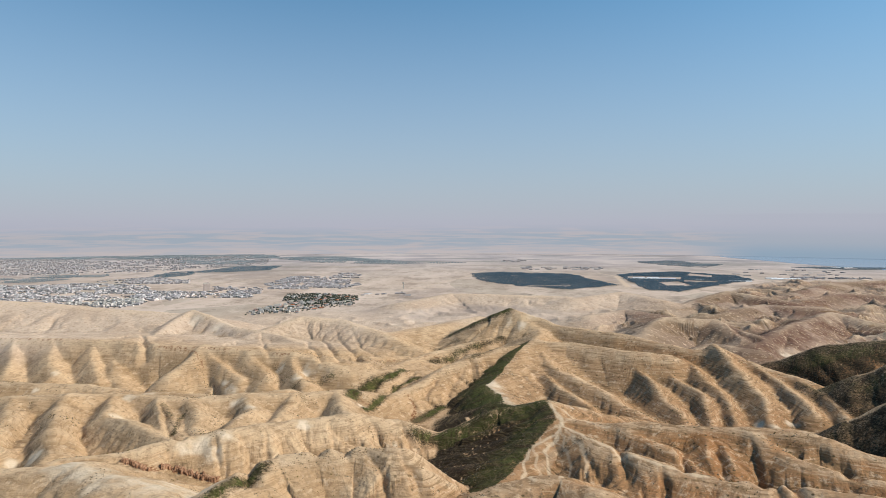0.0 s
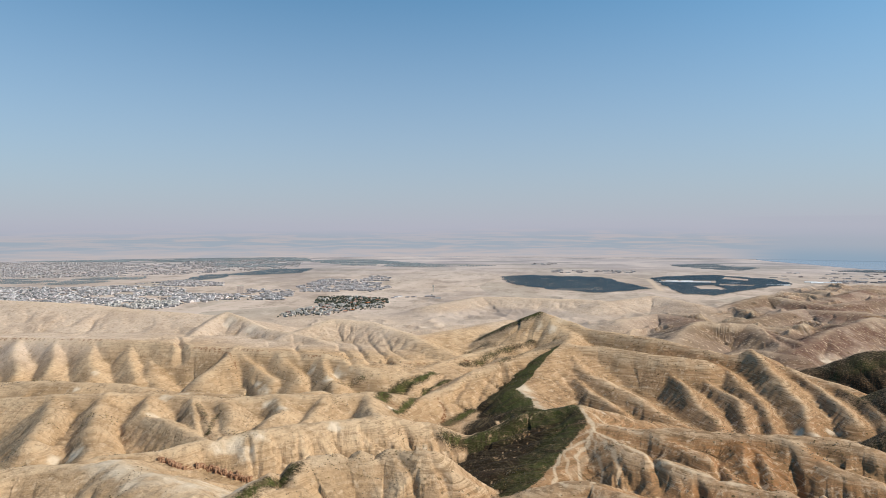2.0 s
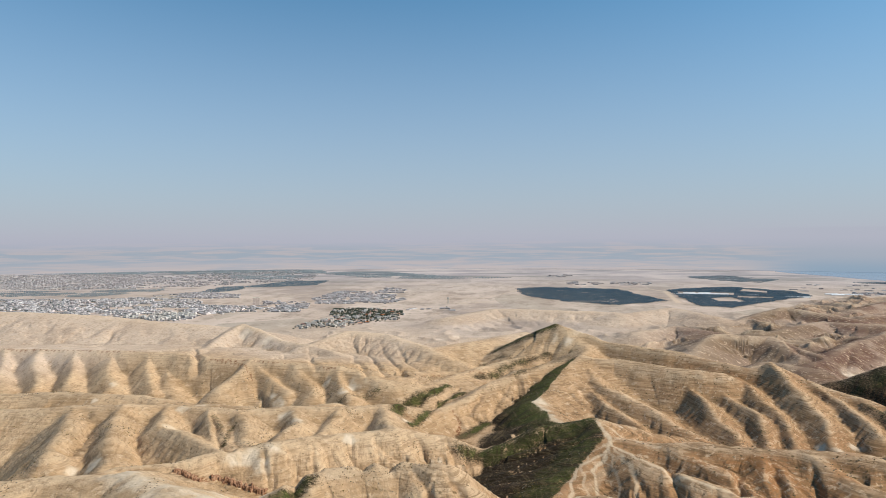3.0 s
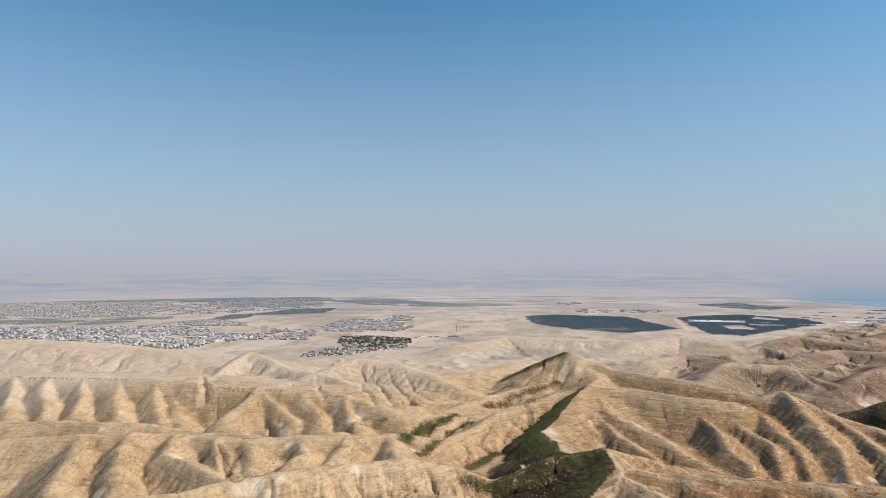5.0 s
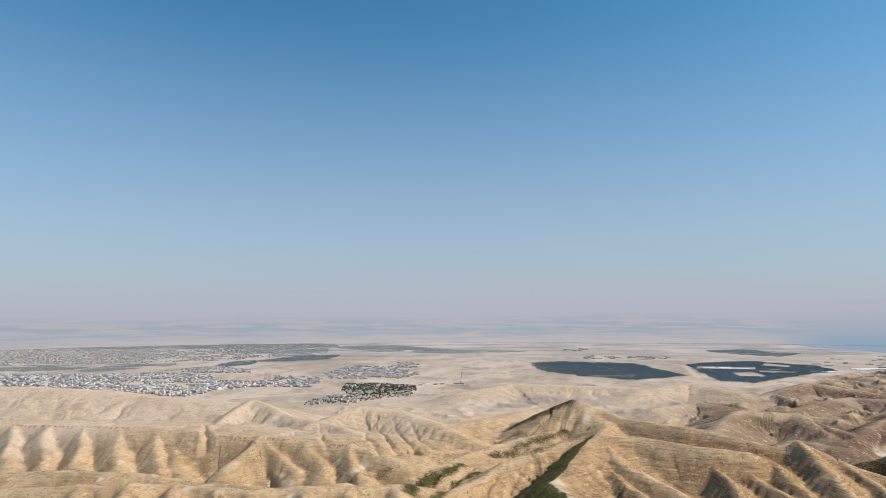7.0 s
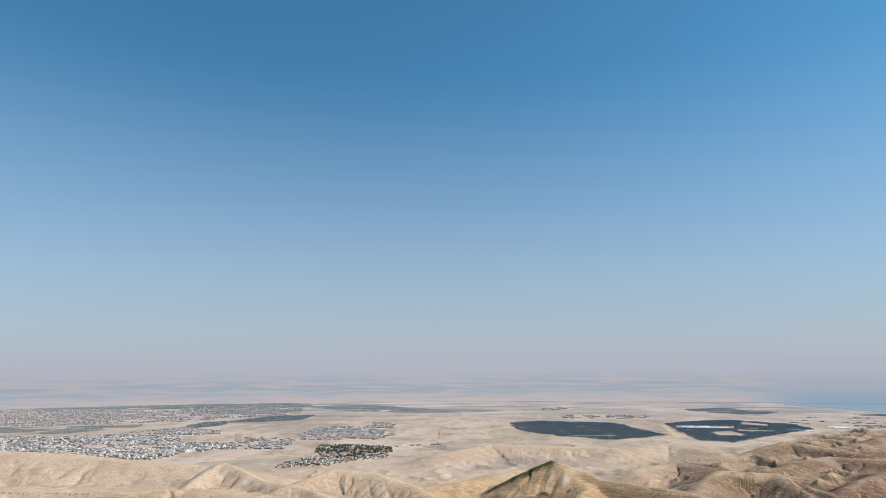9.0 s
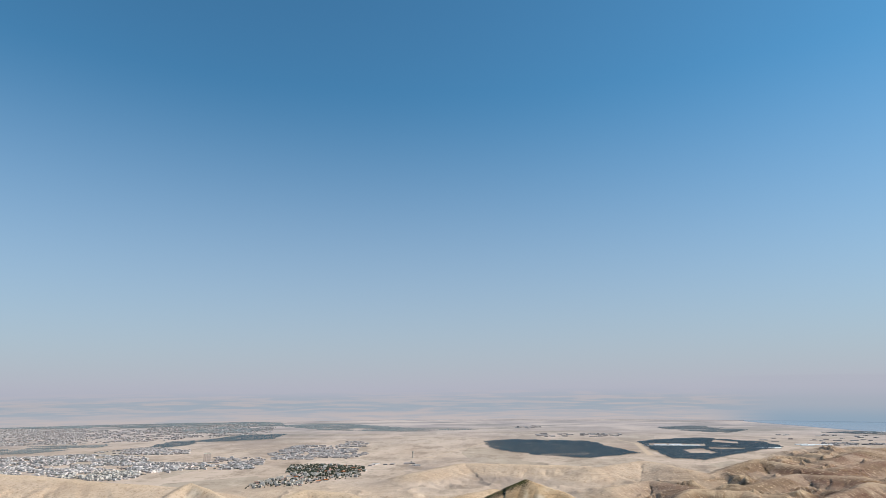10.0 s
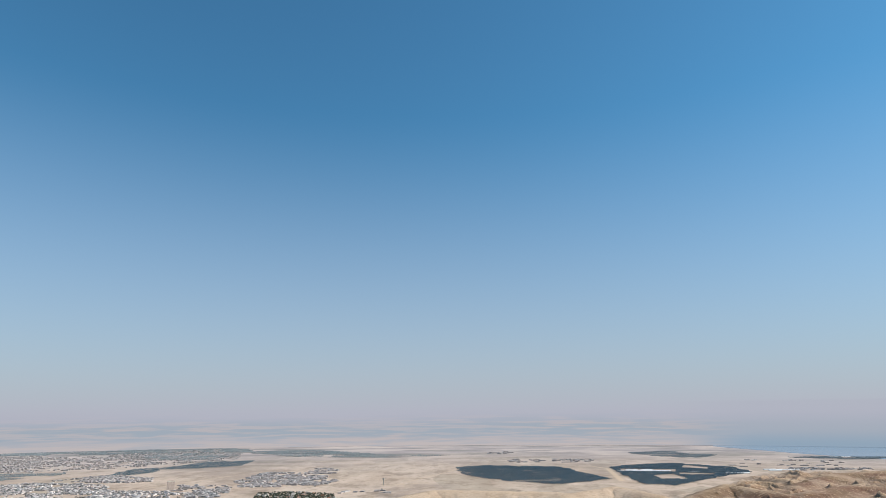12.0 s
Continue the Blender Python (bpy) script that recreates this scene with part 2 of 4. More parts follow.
GROUND = ground_material()
HAZE = backdrop_material()
PLASTER = simple("sunlit_plaster", (0.46, 0.42, 0.38), (0.62, 0.58, 0.54), 0.3, 0.9, 0.02, 0.25)
# the next three have haze painted in: less contrast than near walls and trees
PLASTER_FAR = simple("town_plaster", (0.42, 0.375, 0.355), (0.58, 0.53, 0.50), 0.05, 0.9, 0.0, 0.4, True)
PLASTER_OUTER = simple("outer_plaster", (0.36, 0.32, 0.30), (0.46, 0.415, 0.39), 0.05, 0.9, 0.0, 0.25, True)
LEAF_OUTER = simple("hazed_leaves", (0.13, 0.135, 0.13), (0.18, 0.18, 0.17), 0.05, 0.9, 0.0, 0.2, True)
ROOF = simple("dusty_roof", (0.50, 0.46, 0.40), (0.62, 0.58, 0.52), 0.5, 0.9, 0.0, 0.2)
TILE = simple("red_roof_tiles", (0.33, 0.13, 0.075), (0.42, 0.19, 0.11), 0.8, 0.85, 0.02, 0.2)
GLASS = simple("dark_window", (0.05, 0.06, 0.07), (0.09, 0.10, 0.11), 1.0, 0.25)
# palm colours are blued by painted haze, the far belts paler still
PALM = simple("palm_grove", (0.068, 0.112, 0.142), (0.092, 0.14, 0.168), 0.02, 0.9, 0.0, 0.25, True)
PALM_FAR = simple("hazed_palm_belt", (0.16, 0.19, 0.20), (0.21, 0.235, 0.24), 0.006, 0.9, 0.0, 0.2, True)
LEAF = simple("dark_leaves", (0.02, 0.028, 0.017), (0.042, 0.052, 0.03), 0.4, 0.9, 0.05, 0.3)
# greyer and paler than LEAF, with some distance haze in the colour
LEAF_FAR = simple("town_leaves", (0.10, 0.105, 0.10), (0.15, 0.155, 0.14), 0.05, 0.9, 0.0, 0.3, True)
BARK = simple("bark", (0.12, 0.085, 0.055), (0.2, 0.15, 0.1), 2.0, 0.95)
FILM = simple("greenhouse_film", (0.70, 0.70, 0.70), (0.82, 0.82, 0.80), 0.1, 0.5)
SCRUB = simple("dry_scrub", (0.11, 0.085, 0.045), (0.18, 0.135, 0.075), 0.3, 0.95, 0.0, 0.4, True)
CONCRETE = simple("concrete", (0.42, 0.38, 0.33), (0.52, 0.48, 0.42), 0.5, 0.9, 0.02)


# ---------------------------------------------------------------- noise for the land
def hashed(ix, iy, seed):
    a = (ix.astype(np.int64) * 374761393 + iy.astype(np.int64) * 668265263 + seed * 974634777) & 0xFFFFFFFF
    a = ((a ^ (a >> 13)) * 1274126177) & 0xFFFFFFFF
    return ((a ^ (a >> 16)) & 0xFFFF) / 65535.0


def perlin(x, y, seed=0):
    ix, iy = np.floor(x), np.floor(y)
    fx, fy = x - ix, y - iy
    ux, uy = fx * fx * fx * (fx * (fx * 6 - 15) + 10), fy * fy * fy * (fy * (fy * 6 - 15) + 10)

    def corner(i, j):
        a = hashed(ix + i, iy + j, seed) * 2 * np.pi
        return np.cos(a) * (fx - i) + np.sin(a) * (fy - j)

    lo = corner(0, 0) * (1 - ux) + corner(1, 0) * ux
    hi = corner(0, 1) * (1 - ux) + corner(1, 1) * ux
    return (lo * (1 - uy) + hi * uy) * 1.5


def smooth(v, lo, hi):
    t = np.clip((v - lo) / (hi - lo), 0, 1)
    return t * t * (3 - 2 * t)


def along(x, y, pts):
    """Nearest point of a line of points: distance, run along it, height there, side (+1: square to the left of its way)."""
    best = np.full(x.shape, 1e9)
    run, high, side, start = np.zeros_like(x), np.zeros_like(x), np.ones_like(x), 0.0
    for (ax, ay, az), (bx, by, bz) in zip(pts, pts[1:]):
        dx, dy = bx - ax, by - ay
        length = math.hypot(dx, dy)
        u = np.clip(((x - ax) * dx + (y - ay) * dy) / length ** 2, 0, 1)
        ex, ey = x - ax - u * dx, y - ay - u * dy
        d = ex * ex + ey * ey
        near = d < best
        best = np.where(near, d, best)
        run = np.where(near, start + u * length, run)
        su = u * u * (3 - 2 * u) * 0.5 + u * 0.5
        high = np.where(near, az + su * (bz - az), high)
        side = np.where(near, (dx * ey - dy * ex) / (length * np.sqrt(d) + 1e-3), side)
        start += length
    return np.sqrt(best), run, high, side


# Crest lines (x, y, z), slopes to the left and right of the way, roundness of the crest,
# gully spacing and depth, share of grass on the flank to the left (minus: right) of the way.
RIDGES = []


def ridge(pts, left, right, rnd, lam, amp, grass):
    """A crest line."""
    RIDGES.append((pts, left, right, rnd, lam, amp, grass))


ridge([(110, 1000, 70), (183, 930, 52), (251, 870, 52), (298, 825, 45), (368, 780, 38), (412, 730, 26), (443, 675, 14), (455, 640, 10)], 0.5, 0.78, 5, 40, 2, 0)  # massif summit to the south-east
ridge([(110, 1000, 70), (60, 1000, 47), (15, 1000, 21), (-39, 980, 5)], 0.5, 0.45, 4, 30, 3, 0)  # massif north shoulder
ridge([(110, 1000, 70), (149, 930, 48), (121, 850, 46)], 0.45, 0.45, 6, 25, 4, 0)  # summit to second top
ridge([(121, 850, 46), (86, 775, 33), (52, 697, 23), (68, 610, 26), (98, 560, 41)], 0.3, 0.58, 9, 30, 3, -0.96)  # second top to saddle
ridge([(109, 850, 43), (57, 820, 37), (4, 770, 27), (-41, 700, 17), (-79, 640, 14)], 0.5, 0.5, 5, 26, 5, 0)  # north spur
ridge([(65, 930, 34), (-11, 880, 25), (-69, 800, 20), (-107, 710, 13)], 0.5, 0.5, 5, 26, 5, 0)  # north spur
ridge([(68, 610, 26), (98, 560, 42), (97, 510, 41), (70, 468, 36), (55, 442, 33), (44, 415, 30), (27, 385, 26)], 0.42, 0.34, 6, 26, 3.5, -0.9)  # knoll
ridge([(98, 558, 42), (50, 575, 32), (8, 560, 18), (-27, 545, 3)], 0.46, 0.55, 5, 24, 0.5, 0.9)  # knoll shoulder
ridge([(95, 515, 40), (134, 495, 42), (167, 485, 46), (220, 465, 49), (263, 450, 51), (299, 415, 44), (329, 390, 40)], 0.54, 0.513, 7, 30, 9.45, 0)  # lower ridge
ridge([(97, 490, 40), (114, 450, 43), (140, 415, 43), (169, 395, 40), (213, 375, 42), (256, 355, 42)], 0.513, 0.486, 7, 28, 8.1, 0)  # front ridge
ridge([(5, 350, 40), (39, 365, 44), (75, 375, 47), (88, 345, 51)], 0.54, 0.486, 10, 24, 4.05, 0)  # front hill
ridge([(453, 860, 15), (520, 830, 44), (573, 800, 55), (697, 790, 66)], 0.54, 0.486, 9, 36, 4, -0.74)  # dark east hill
ridge([(415, 690, 18), (445, 660, 42), (478, 640, 62), (547, 620, 78)], 0.54, 0.486, 9, 36, 4, -0.7)  # dark east hill
ridge([(337, 560, 13), (348, 530, 34), (381, 510, 57), (442, 500, 69)], 0.54, 0.486, 9, 36, 4, -0.7)  # dark east hill
ridge([(-1036, 1100, 76), (-886, 1100, 74), (-786, 1100, 71), (-706, 1100, 67), (-580, 1090, 57), (-447, 1080, 50)], 0.27, 0.27, 15, 70, 6.75, 0)  # skyline ridge
ridge([(-437, 1080, 57), (-446, 1010, 45), (-443, 930, 34)], 0.54, 0.513, 5, 30, 6.75, 0)  # pale hill
ridge([(-437, 1080, 57), (-332, 1000, 41), (-244, 940, 36), (-160, 860, 26)], 0.54, 0.513, 5, 30, 6.75, 0)  # pale hill
ridge([(-293, 960, 37), (-236, 1060, 49), (-175, 1040, 46), (-91, 960, 37), (-36, 890, 23)], 0.36, 0.38, 10, 18, 3, 0)  # fluted hill
ridge([(-812, 860, 49), (-690, 855, 49), (-609, 850, 49), (-525, 840, 50), (-443, 830, 49), (-358, 810, 46), (-264, 795, 45), (-188, 780, 42), (-125, 740, 34)], 0.1, 0.95, 5, 54, 5, 0)  # scarp
ridge([(-653, 690, 26), (-550, 680, 27), (-488, 680, 31), (-386, 665, 31), (-315, 645, 28), (-222, 630, 28), (-169, 650, 30)], 0.405, 0.513, 8, 48, 12.2, 0)  # middle ridge
ridge([(-559, 590, 29), (-478, 590, 34), (-416, 595, 38), (-364, 590, 40), (-326, 610, 36), (-277, 600, 37), (-240, 590, 36), (-196, 605, 37), (-149, 615, 34), (-98, 650, 30)], 0.33, 0.5, 7, 40, 5, 0)  # middle hills
ridge([(-176, 475, 43), (-159, 490, 41), (-126, 520, 37), (-82, 545, 35), (-43, 555, 26), (-5, 560, 13)], 0.486, 0.486, 9, 30, 8.1, 0)  # rounded ridge
ridge([(-181, 475, 41), (-212, 450, 42), (-227, 430, 42), (-261, 415, 43), (-271, 385, 46), (-293, 360, 46)], 0.486, 0.62, 5, 22, 5.4, 0)  # chalk ridge
ridge([(-333, 350, 53), (-292, 380, 48), (-253, 380, 49), (-235, 385, 51), (-194, 355, 54), (-157, 325, 55)], 0.486, 0.486, 12, 26, 4.05, 0)  # front dome
ridge([(-137, 335, 50), (-117, 370, 54), (-105, 388, 55), (-82, 398, 55), (-54, 405, 55), (-24, 395, 57), (-14, 381, 49), (-9, 364, 38)], 0.9, 0.52, 9, 30, 4.05, 0)  # dotted hill
ridge([(295, 960, 26), (387, 1100, 42), (473, 1090, 39), (489, 980, 32)], 0.446, 0.446, 8, 44, 8.1, 0)  # brown hill
ridge([(464, 930, 25), (590, 1050, 35), (751, 1200, 37), (801, 1120, 26), (961, 1150, 36)], 0.446, 0.446, 8, 44, 8.1, 0)  # brown hill
ridge([(506, 1400, 16), (737, 1600, 37), (797, 1420, 32)], 0.338, 0.338, 10, 50, 5.4, 0)  # far hill
ridge([(954, 1700, 20), (1267, 2000, 25), (1428, 2000, 31), (1759, 2000, 44)], 0.27, 0.27, 10, 60, 5.4, 0)  # far hill
ridge([(-88, 1500, 21), (24, 1640, 27), (169, 1600, 28), (307, 1560, 28)], 0.203, 0.216, 12, 50, 5.4, 0)  # far hill
ridge([(309, 1500, 28), (475, 1650, 29), (507, 1480, 30)], 0.216, 0.216, 12, 50, 5.4, 0)  # far hill
ridge([(-84, 980, 34), (-4, 1080, 32), (72, 1200, 29)], 0.27, 0.27, 10, 40, 5.4, 0)  # low hill
ridge([(280, 1200, 29), (386, 1300, 29), (415, 1150, 36)], 0.27, 0.27, 10, 40, 5.4, 0)  # low hill
ridge([(121, 850, 46), (173, 840, 45), (231, 800, 42), (282, 780, 40)], 0.4, 0.75, 7, 30, 1.5, 0)  # second top flank
ridge([(128, 845, 40), (139, 755, 27), (174, 690, 19), (199, 645, 10), (211, 605, 4)], 0.5, 0.85, 8, 13, 1.8, 0)  # massif spur
ridge([(121, 745, 23), (136, 690, 18), (151, 655, 12), (168, 610, 3)], 0.5, 0.85, 3, 13, 1.8, 0)  # massif spur
ridge([(202, 862, 36), (235, 815, 30), (243, 725, 22), (242, 650, 11), (241, 605, 2)], 0.5, 0.85, 3, 13, 1.8, 0)  # massif spur
ridge([(250, 868, 45), (272, 790, 26), (285, 690, 18), (265, 605, 4)], 0.5, 0.85, 3, 13, 1.8, 0)  # massif spur
ridge([(297, 832, 40), (310, 770, 30), (310, 690, 18), (294, 610, 6)], 0.5, 0.85, 3, 13, 1.8, 0)  # massif spur
ridge([(351, 800, 51), (347, 735, 35), (340, 655, 19), (324, 605, 8)], 0.5, 0.85, 3, 13, 1.8, 0)  # massif spur
ridge([(383, 775, 33), (383, 690, 23), (373, 620, 16)], 0.5, 0.85, 3, 13, 1.8, 0)  # massif spur
ridge([(413, 733, 24), (412, 665, 20), (397, 605, 15)], 0.5, 0.85, 3, 13, 1.8, 0)  # massif spur
ridge([(138, 492, 41), (161, 455, 41), (170, 415, 38), (175, 398, 37)], 0.42, 0.72, 6, 15, 4, 0)  # lower spur
ridge([(194, 475, 46), (192, 430, 44), (186, 392, 39)], 0.42, 0.72, 6, 15, 4, 0)  # lower spur
ridge([(223, 462, 49), (238, 420, 43), (257, 402, 40), (278, 385, 40)], 0.42, 0.72, 6, 15, 4, 0)  # lower spur
ridge([(-694, 850, 48), (-652, 790, 30), (-628, 757, 20)], 0.5, 0.85, 5, 17, 1.5, 0)  # nose
ridge([(-644, 850, 48), (-602, 790, 30), (-581, 757, 20)], 0.5, 0.85, 5, 17, 1.5, 0)  # nose
ridge([(-586, 845, 47), (-553, 790, 30), (-535, 760, 21)], 0.5, 0.85, 5, 17, 1.5, 0)  # nose
ridge([(-529, 840, 47), (-497, 785, 31), (-476, 755, 22)], 0.5, 0.85, 5, 17, 1.5, 0)  # nose
ridge([(-472, 835, 47), (-448, 785, 31), (-417, 745, 20)], 0.5, 0.85, 5, 17, 1.5, 0)  # nose
ridge([(-311, 808, 48), (-317, 768, 36), (-326, 742, 26)], 0.5, 0.9, 5, 15, 1.5, 0)  # nose
ridge([(-315, 803, 45), (-272, 765, 31), (-245, 735, 23)], 0.5, 0.85, 5, 17, 1.5, 0)  # nose
ridge([(-249, 793, 44), (-227, 755, 32), (-207, 720, 23)], 0.5, 0.85, 5, 17, 1.5, 0)  # nose
ridge([(-188, 780, 42), (-183, 745, 32), (-157, 705, 25)], 0.5, 0.85, 5, 17, 1.5, 0)  # nose
ridge([(-140, 790, 33), (-142, 745, 26), (-156, 715, 19)], 0.5, 0.8, 5, 15, 1.5, 0)  # nose
ridge([(-451, 832, 42), (-413, 780, 25), (-385, 735, 12)], 0.45, 0.7, 8, 15, 1, 0)  # nose
ridge([(-416, 595, 37), (-370, 515, 39), (-340, 455, 39)], 0.5, 0.85, 5, 14, 2, 0)  # near spur
ridge([(-364, 590, 40), (-339, 540, 40), (-305, 482, 40), (-279, 440, 39)], 0.5, 0.85, 5, 14, 2, 0)  # near spur
ridge([(-326, 610, 36), (-289, 522, 40), (-250, 497, 43), (-207, 458, 42)], 0.5, 0.85, 5, 14, 2, 0)  # near spur
ridge([(-277, 600, 37), (-235, 525, 39), (-213, 482, 38)], 0.5, 0.85, 5, 14, 2, 0)  # near spur
ridge([(-240, 590, 36), (-211, 533, 37), (-195, 484, 37)], 0.5, 0.85, 5, 14, 2, 0)  # near spur
ridge([(-196, 605, 37), (-175, 558, 36), (-175, 497, 40)], 0.5, 0.85, 5, 14, 2, 0)  # near spur
ridge([(-149, 615, 34), (-146, 562, 32), (-146, 508, 36)], 0.5, 0.85, 5, 14, 2, 0)  # near spur
ridge([(-108, 640, 31), (-100, 592, 31), (-82, 548, 34)], 0.5, 0.85, 5, 14, 2, 0)  # near spur
ridge([(311, 860, 15), (417, 960, 21), (457, 900, 22)], 0.45, 0.45, 8, 40, 6, 0)  # brown hill
ridge([(531, 1250, 22), (722, 1400, 27), (801, 1300, 33)], 0.3, 0.3, 10, 40, 6, 0)  # brown hill
ridge([(869, 1500, 28), (1076, 1650, 26), (1190, 1600, 24)], 0.25, 0.25, 10, 50, 6, 0)  # brown hill

TRACKS = []


def worn(pts, width, strength):
    """A worn track: points on the plan, width, strength."""
    TRACKS.append((pts, width, strength))


worn([(-938, 1893), (-841, 2034), (-759, 2289), (-628, 2614)], 5, 0.5)
worn([(-285, 2173), (-119, 2034), (71, 2176)], 5, 0.5)
worn([(-92, 2054), (108, 2587), (206, 2972)], 6, 0.5)
worn([(1233, 2972), (1512, 2885), (1741, 2749)], 8, 0.5)
worn([(-678, 3330), (-227, 2972), (115, 2747)], 8, 0.4)
worn([(93, 502), (91, 461), (90, 433), (70, 368)], 1.6, 0.6)
worn([(101, 509), (78, 484), (67, 454), (68, 430)], 1.4, 0.6)
worn([(67, 604), (96, 550), (97, 506), (108, 460), (125, 429), (145, 409), (169, 395)], 2.6, 1)
worn([(97, 503), (88, 478), (75, 456), (77, 440), (75, 380)], 2, 0.9)
worn([(87, 482), (72, 469), (61, 451), (56, 430), (56, 375)], 1.9, 0.9)
worn([(80, 495), (66, 491), (58, 467), (61, 443)], 1.6, 0.8)
worn([(97, 551), (107, 541), (118, 503), (133, 491)], 2, 0.8)
worn([(96, 471), (85, 461), (71, 437)], 5, 0.3)
worn([(97, 489), (101, 445), (99, 422)], 1.8, 0.7)
worn([(52, 689), (59, 639), (67, 607)], 5, 0.7)
worn([(66, 592), (68, 549), (68, 529)], 1.2, 0.5)
worn([(135, 480), (159, 438), (196, 421)], 1, 0.35)
worn([(720, 2583), (631, 2113)], 14, 0.8)
worn([(690, 2749), (720, 2583)], 9, 0.6)
worn([(-82, 399), (-65, 382), (-42, 370)], 1.2, 0.3)
worn([(459, 856), (480, 800), (423, 646)], 1.2, 0.3)

CHALK = []


def bare_patch(x, y, radius):
    """A bare white patch."""
    CHALK.append((x, y, radius))


bare_patch(54, 696, 15)
bare_patch(60, 655, 10)
bare_patch(62, 630, 7)
bare_patch(50, 673, 11)
bare_patch(48, 713, 8)
bare_patch(54, 650, 7)
bare_patch(61, 618, 5)
bare_patch(66, 598, 5)
bare_patch(-236, 388, 17)
bare_patch(-212, 371, 17)
bare_patch(-194, 362, 17)
bare_patch(-178, 355, 17)
bare_patch(-163, 352, 17)
bare_patch(-160, 375, 15)
bare_patch(-141, 353, 13)
bare_patch(-168, 453, 8)
bare_patch(-181, 461, 9)
bare_patch(-167, 469, 8)
bare_patch(-188, 451, 6)
bare_patch(-194, 590, 8)
bare_patch(-177, 564, 5)
bare_patch(-247, 714, 6)
bare_patch(-259, 729, 5)
bare_patch(-300, 638, 7)
bare_patch(-303, 598, 6)
bare_patch(-283, 538, 5)
bare_patch(-316, 450, 6)
bare_patch(-298, 449, 5)
bare_patch(-162, 742, 9)
bare_patch(-173, 718, 6)
bare_patch(-197, 759, 5)
bare_patch(-475, 759, 6)
bare_patch(-430, 657, 4)
bare_patch(316, 615, 6)
bare_patch(324, 598, 6)
bare_patch(353, 620, 5)
bare_patch(514, 921, 8)
bare_patch(138, 970, 9)
bare_patch(122, 949, 8)
bare_patch(102, 964, 7)
bare_patch(-81, 618, 5)
bare_patch(-47, 523, 4)
bare_patch(-30, 521, 4)
bare_patch(-115, 516, 5)
bare_patch(117, 565, 4)
bare_patch(157, 700, 4)
bare_patch(-413, 1044, 12)
bare_patch(-371, 1008, 10)
bare_patch(-96, 1262, 10)
bare_patch(-64, 1304, 9)


GREEN = []


def grass_strip(pts, width, strength):
    """A strip of spring grass: points on the plan, half width, strength."""
    GREEN.append((pts, width, strength))


grass_strip([(88, 934), (54, 909), (20, 880), (-14, 844)], 7, 0.62)
grass_strip([(63, 918), (14, 958), (-12, 943)], 6, 0.45)
grass_strip([(-122, 730), (-141, 724), (-169, 701)], 5, 0.42)
grass_strip([(-232, 558), (-228, 533), (-216, 494)], 3, 0.55)
grass_strip([(-260, 575), (-238, 539)], 3, 0.5)
grass_strip([(-51, 788), (-65, 764), (-79, 731), (-93, 710), (-94, 633)], 7, 0.9)
grass_strip([(-32, 770), (-56, 733), (-69, 640), (-76, 613)], 4, 0.85)
grass_strip([(73, 549), (48, 553), (27, 536)], 10, 0.8)
grass_strip([(-2, 686), (-14, 661), (-27, 639)], 6, 0.9)
grass_strip([(90, 565), (50, 575), (8, 560), (-22, 547)], 9, 0.8)
grass_strip([(17, 1000), (60, 1000), (103, 1000)], 14, 0.8)
grass_strip([(113, 845), (73, 833), (33, 794)], 4, 0.6)
grass_strip([(468, 832), (514, 809), (562, 785), (647, 773)], 26, 0.6)
grass_strip([(417, 683), (437, 648), (465, 623)], 24, 0.6)
grass_strip([(-130, 340), (-119, 361), (-110, 378)], 5, 0.8)
grass_strip([(-208, 770), (-186, 717)], 5, 0.3)
grass_strip([(-262, 777), (-241, 745)], 6, 0.26)
grass_strip([(-261, 572), (-225, 513)], 3, 0.4)
grass_strip([(-241, 565), (-213, 524)], 7, 0.22)
grass_strip([(-528, 810), (-520, 779)], 6, 0.25)
grass_strip([(-370, 514), (-385, 572)], 4, 0.3)
grass_strip([(-758, 1557), (-430, 1061)], 30, 0.2)
grass_strip([(-547, 1523), (-488, 1557)], 30, 0.24)
grass_strip([(-317, 1426), (-203, 1545)], 35, 0.24)
grass_strip([(-443, 1743), (-403, 1743)], 30, 0.3)
grass_strip([(216, 456), (222, 442)], 6, 0.25)
grass_strip([(-312, 536), (-274, 474)], 5, 0.25)
grass_strip([(-266, 756), (-251, 754)], 6, 0.2)

GULLIES = []


def gully(pts, deep, wide):
    """A washed-out gully: points from head to mouth, depth, half width."""
    GULLIES.append((pts, deep, wide))


gully([(-375, 567), (-355, 524), (-334, 472)], 5, 8)
gully([(-309, 524), (-291, 498), (-270, 468)], 5, 7)
gully([(-265, 584), (-234, 528), (-203, 462)], 5, 7)
gully([(-467, 955), (-383, 796)], 6, 9)
gully([(-293, 759), (-256, 707)], 5, 8)
gully([(-162, 479), (-147, 464), (-111, 364)], 5, 7)
gully([(-168, 467), (-132, 372)], 4, 6)
gully([(-179, 469), (-161, 439)], 3, 5)
gully([(-143, 492), (-109, 391)], 4, 6)
gully([(-116, 518), (-81, 397)], 4, 7)
gully([(-97, 530), (-63, 401)], 5, 8)
gully([(-67, 545), (-56, 526)], 3, 5)
gully([(-40, 549), (-30, 527)], 4, 6)
gully([(-22, 552), (-19, 538)], 3, 5)
gully([(-50, 405), (-36, 379), (-32, 364)], 3, 6)
gully([(-23, 392), (-8, 362)], 3, 6)
gully([(134, 479), (122, 416), (121, 404)], 4, 7)
gully([(177, 458), (161, 405)], 4, 6)
gully([(197, 463), (190, 422), (185, 396)], 6, 8)
gully([(220, 448), (218, 426), (201, 383)], 6, 8)
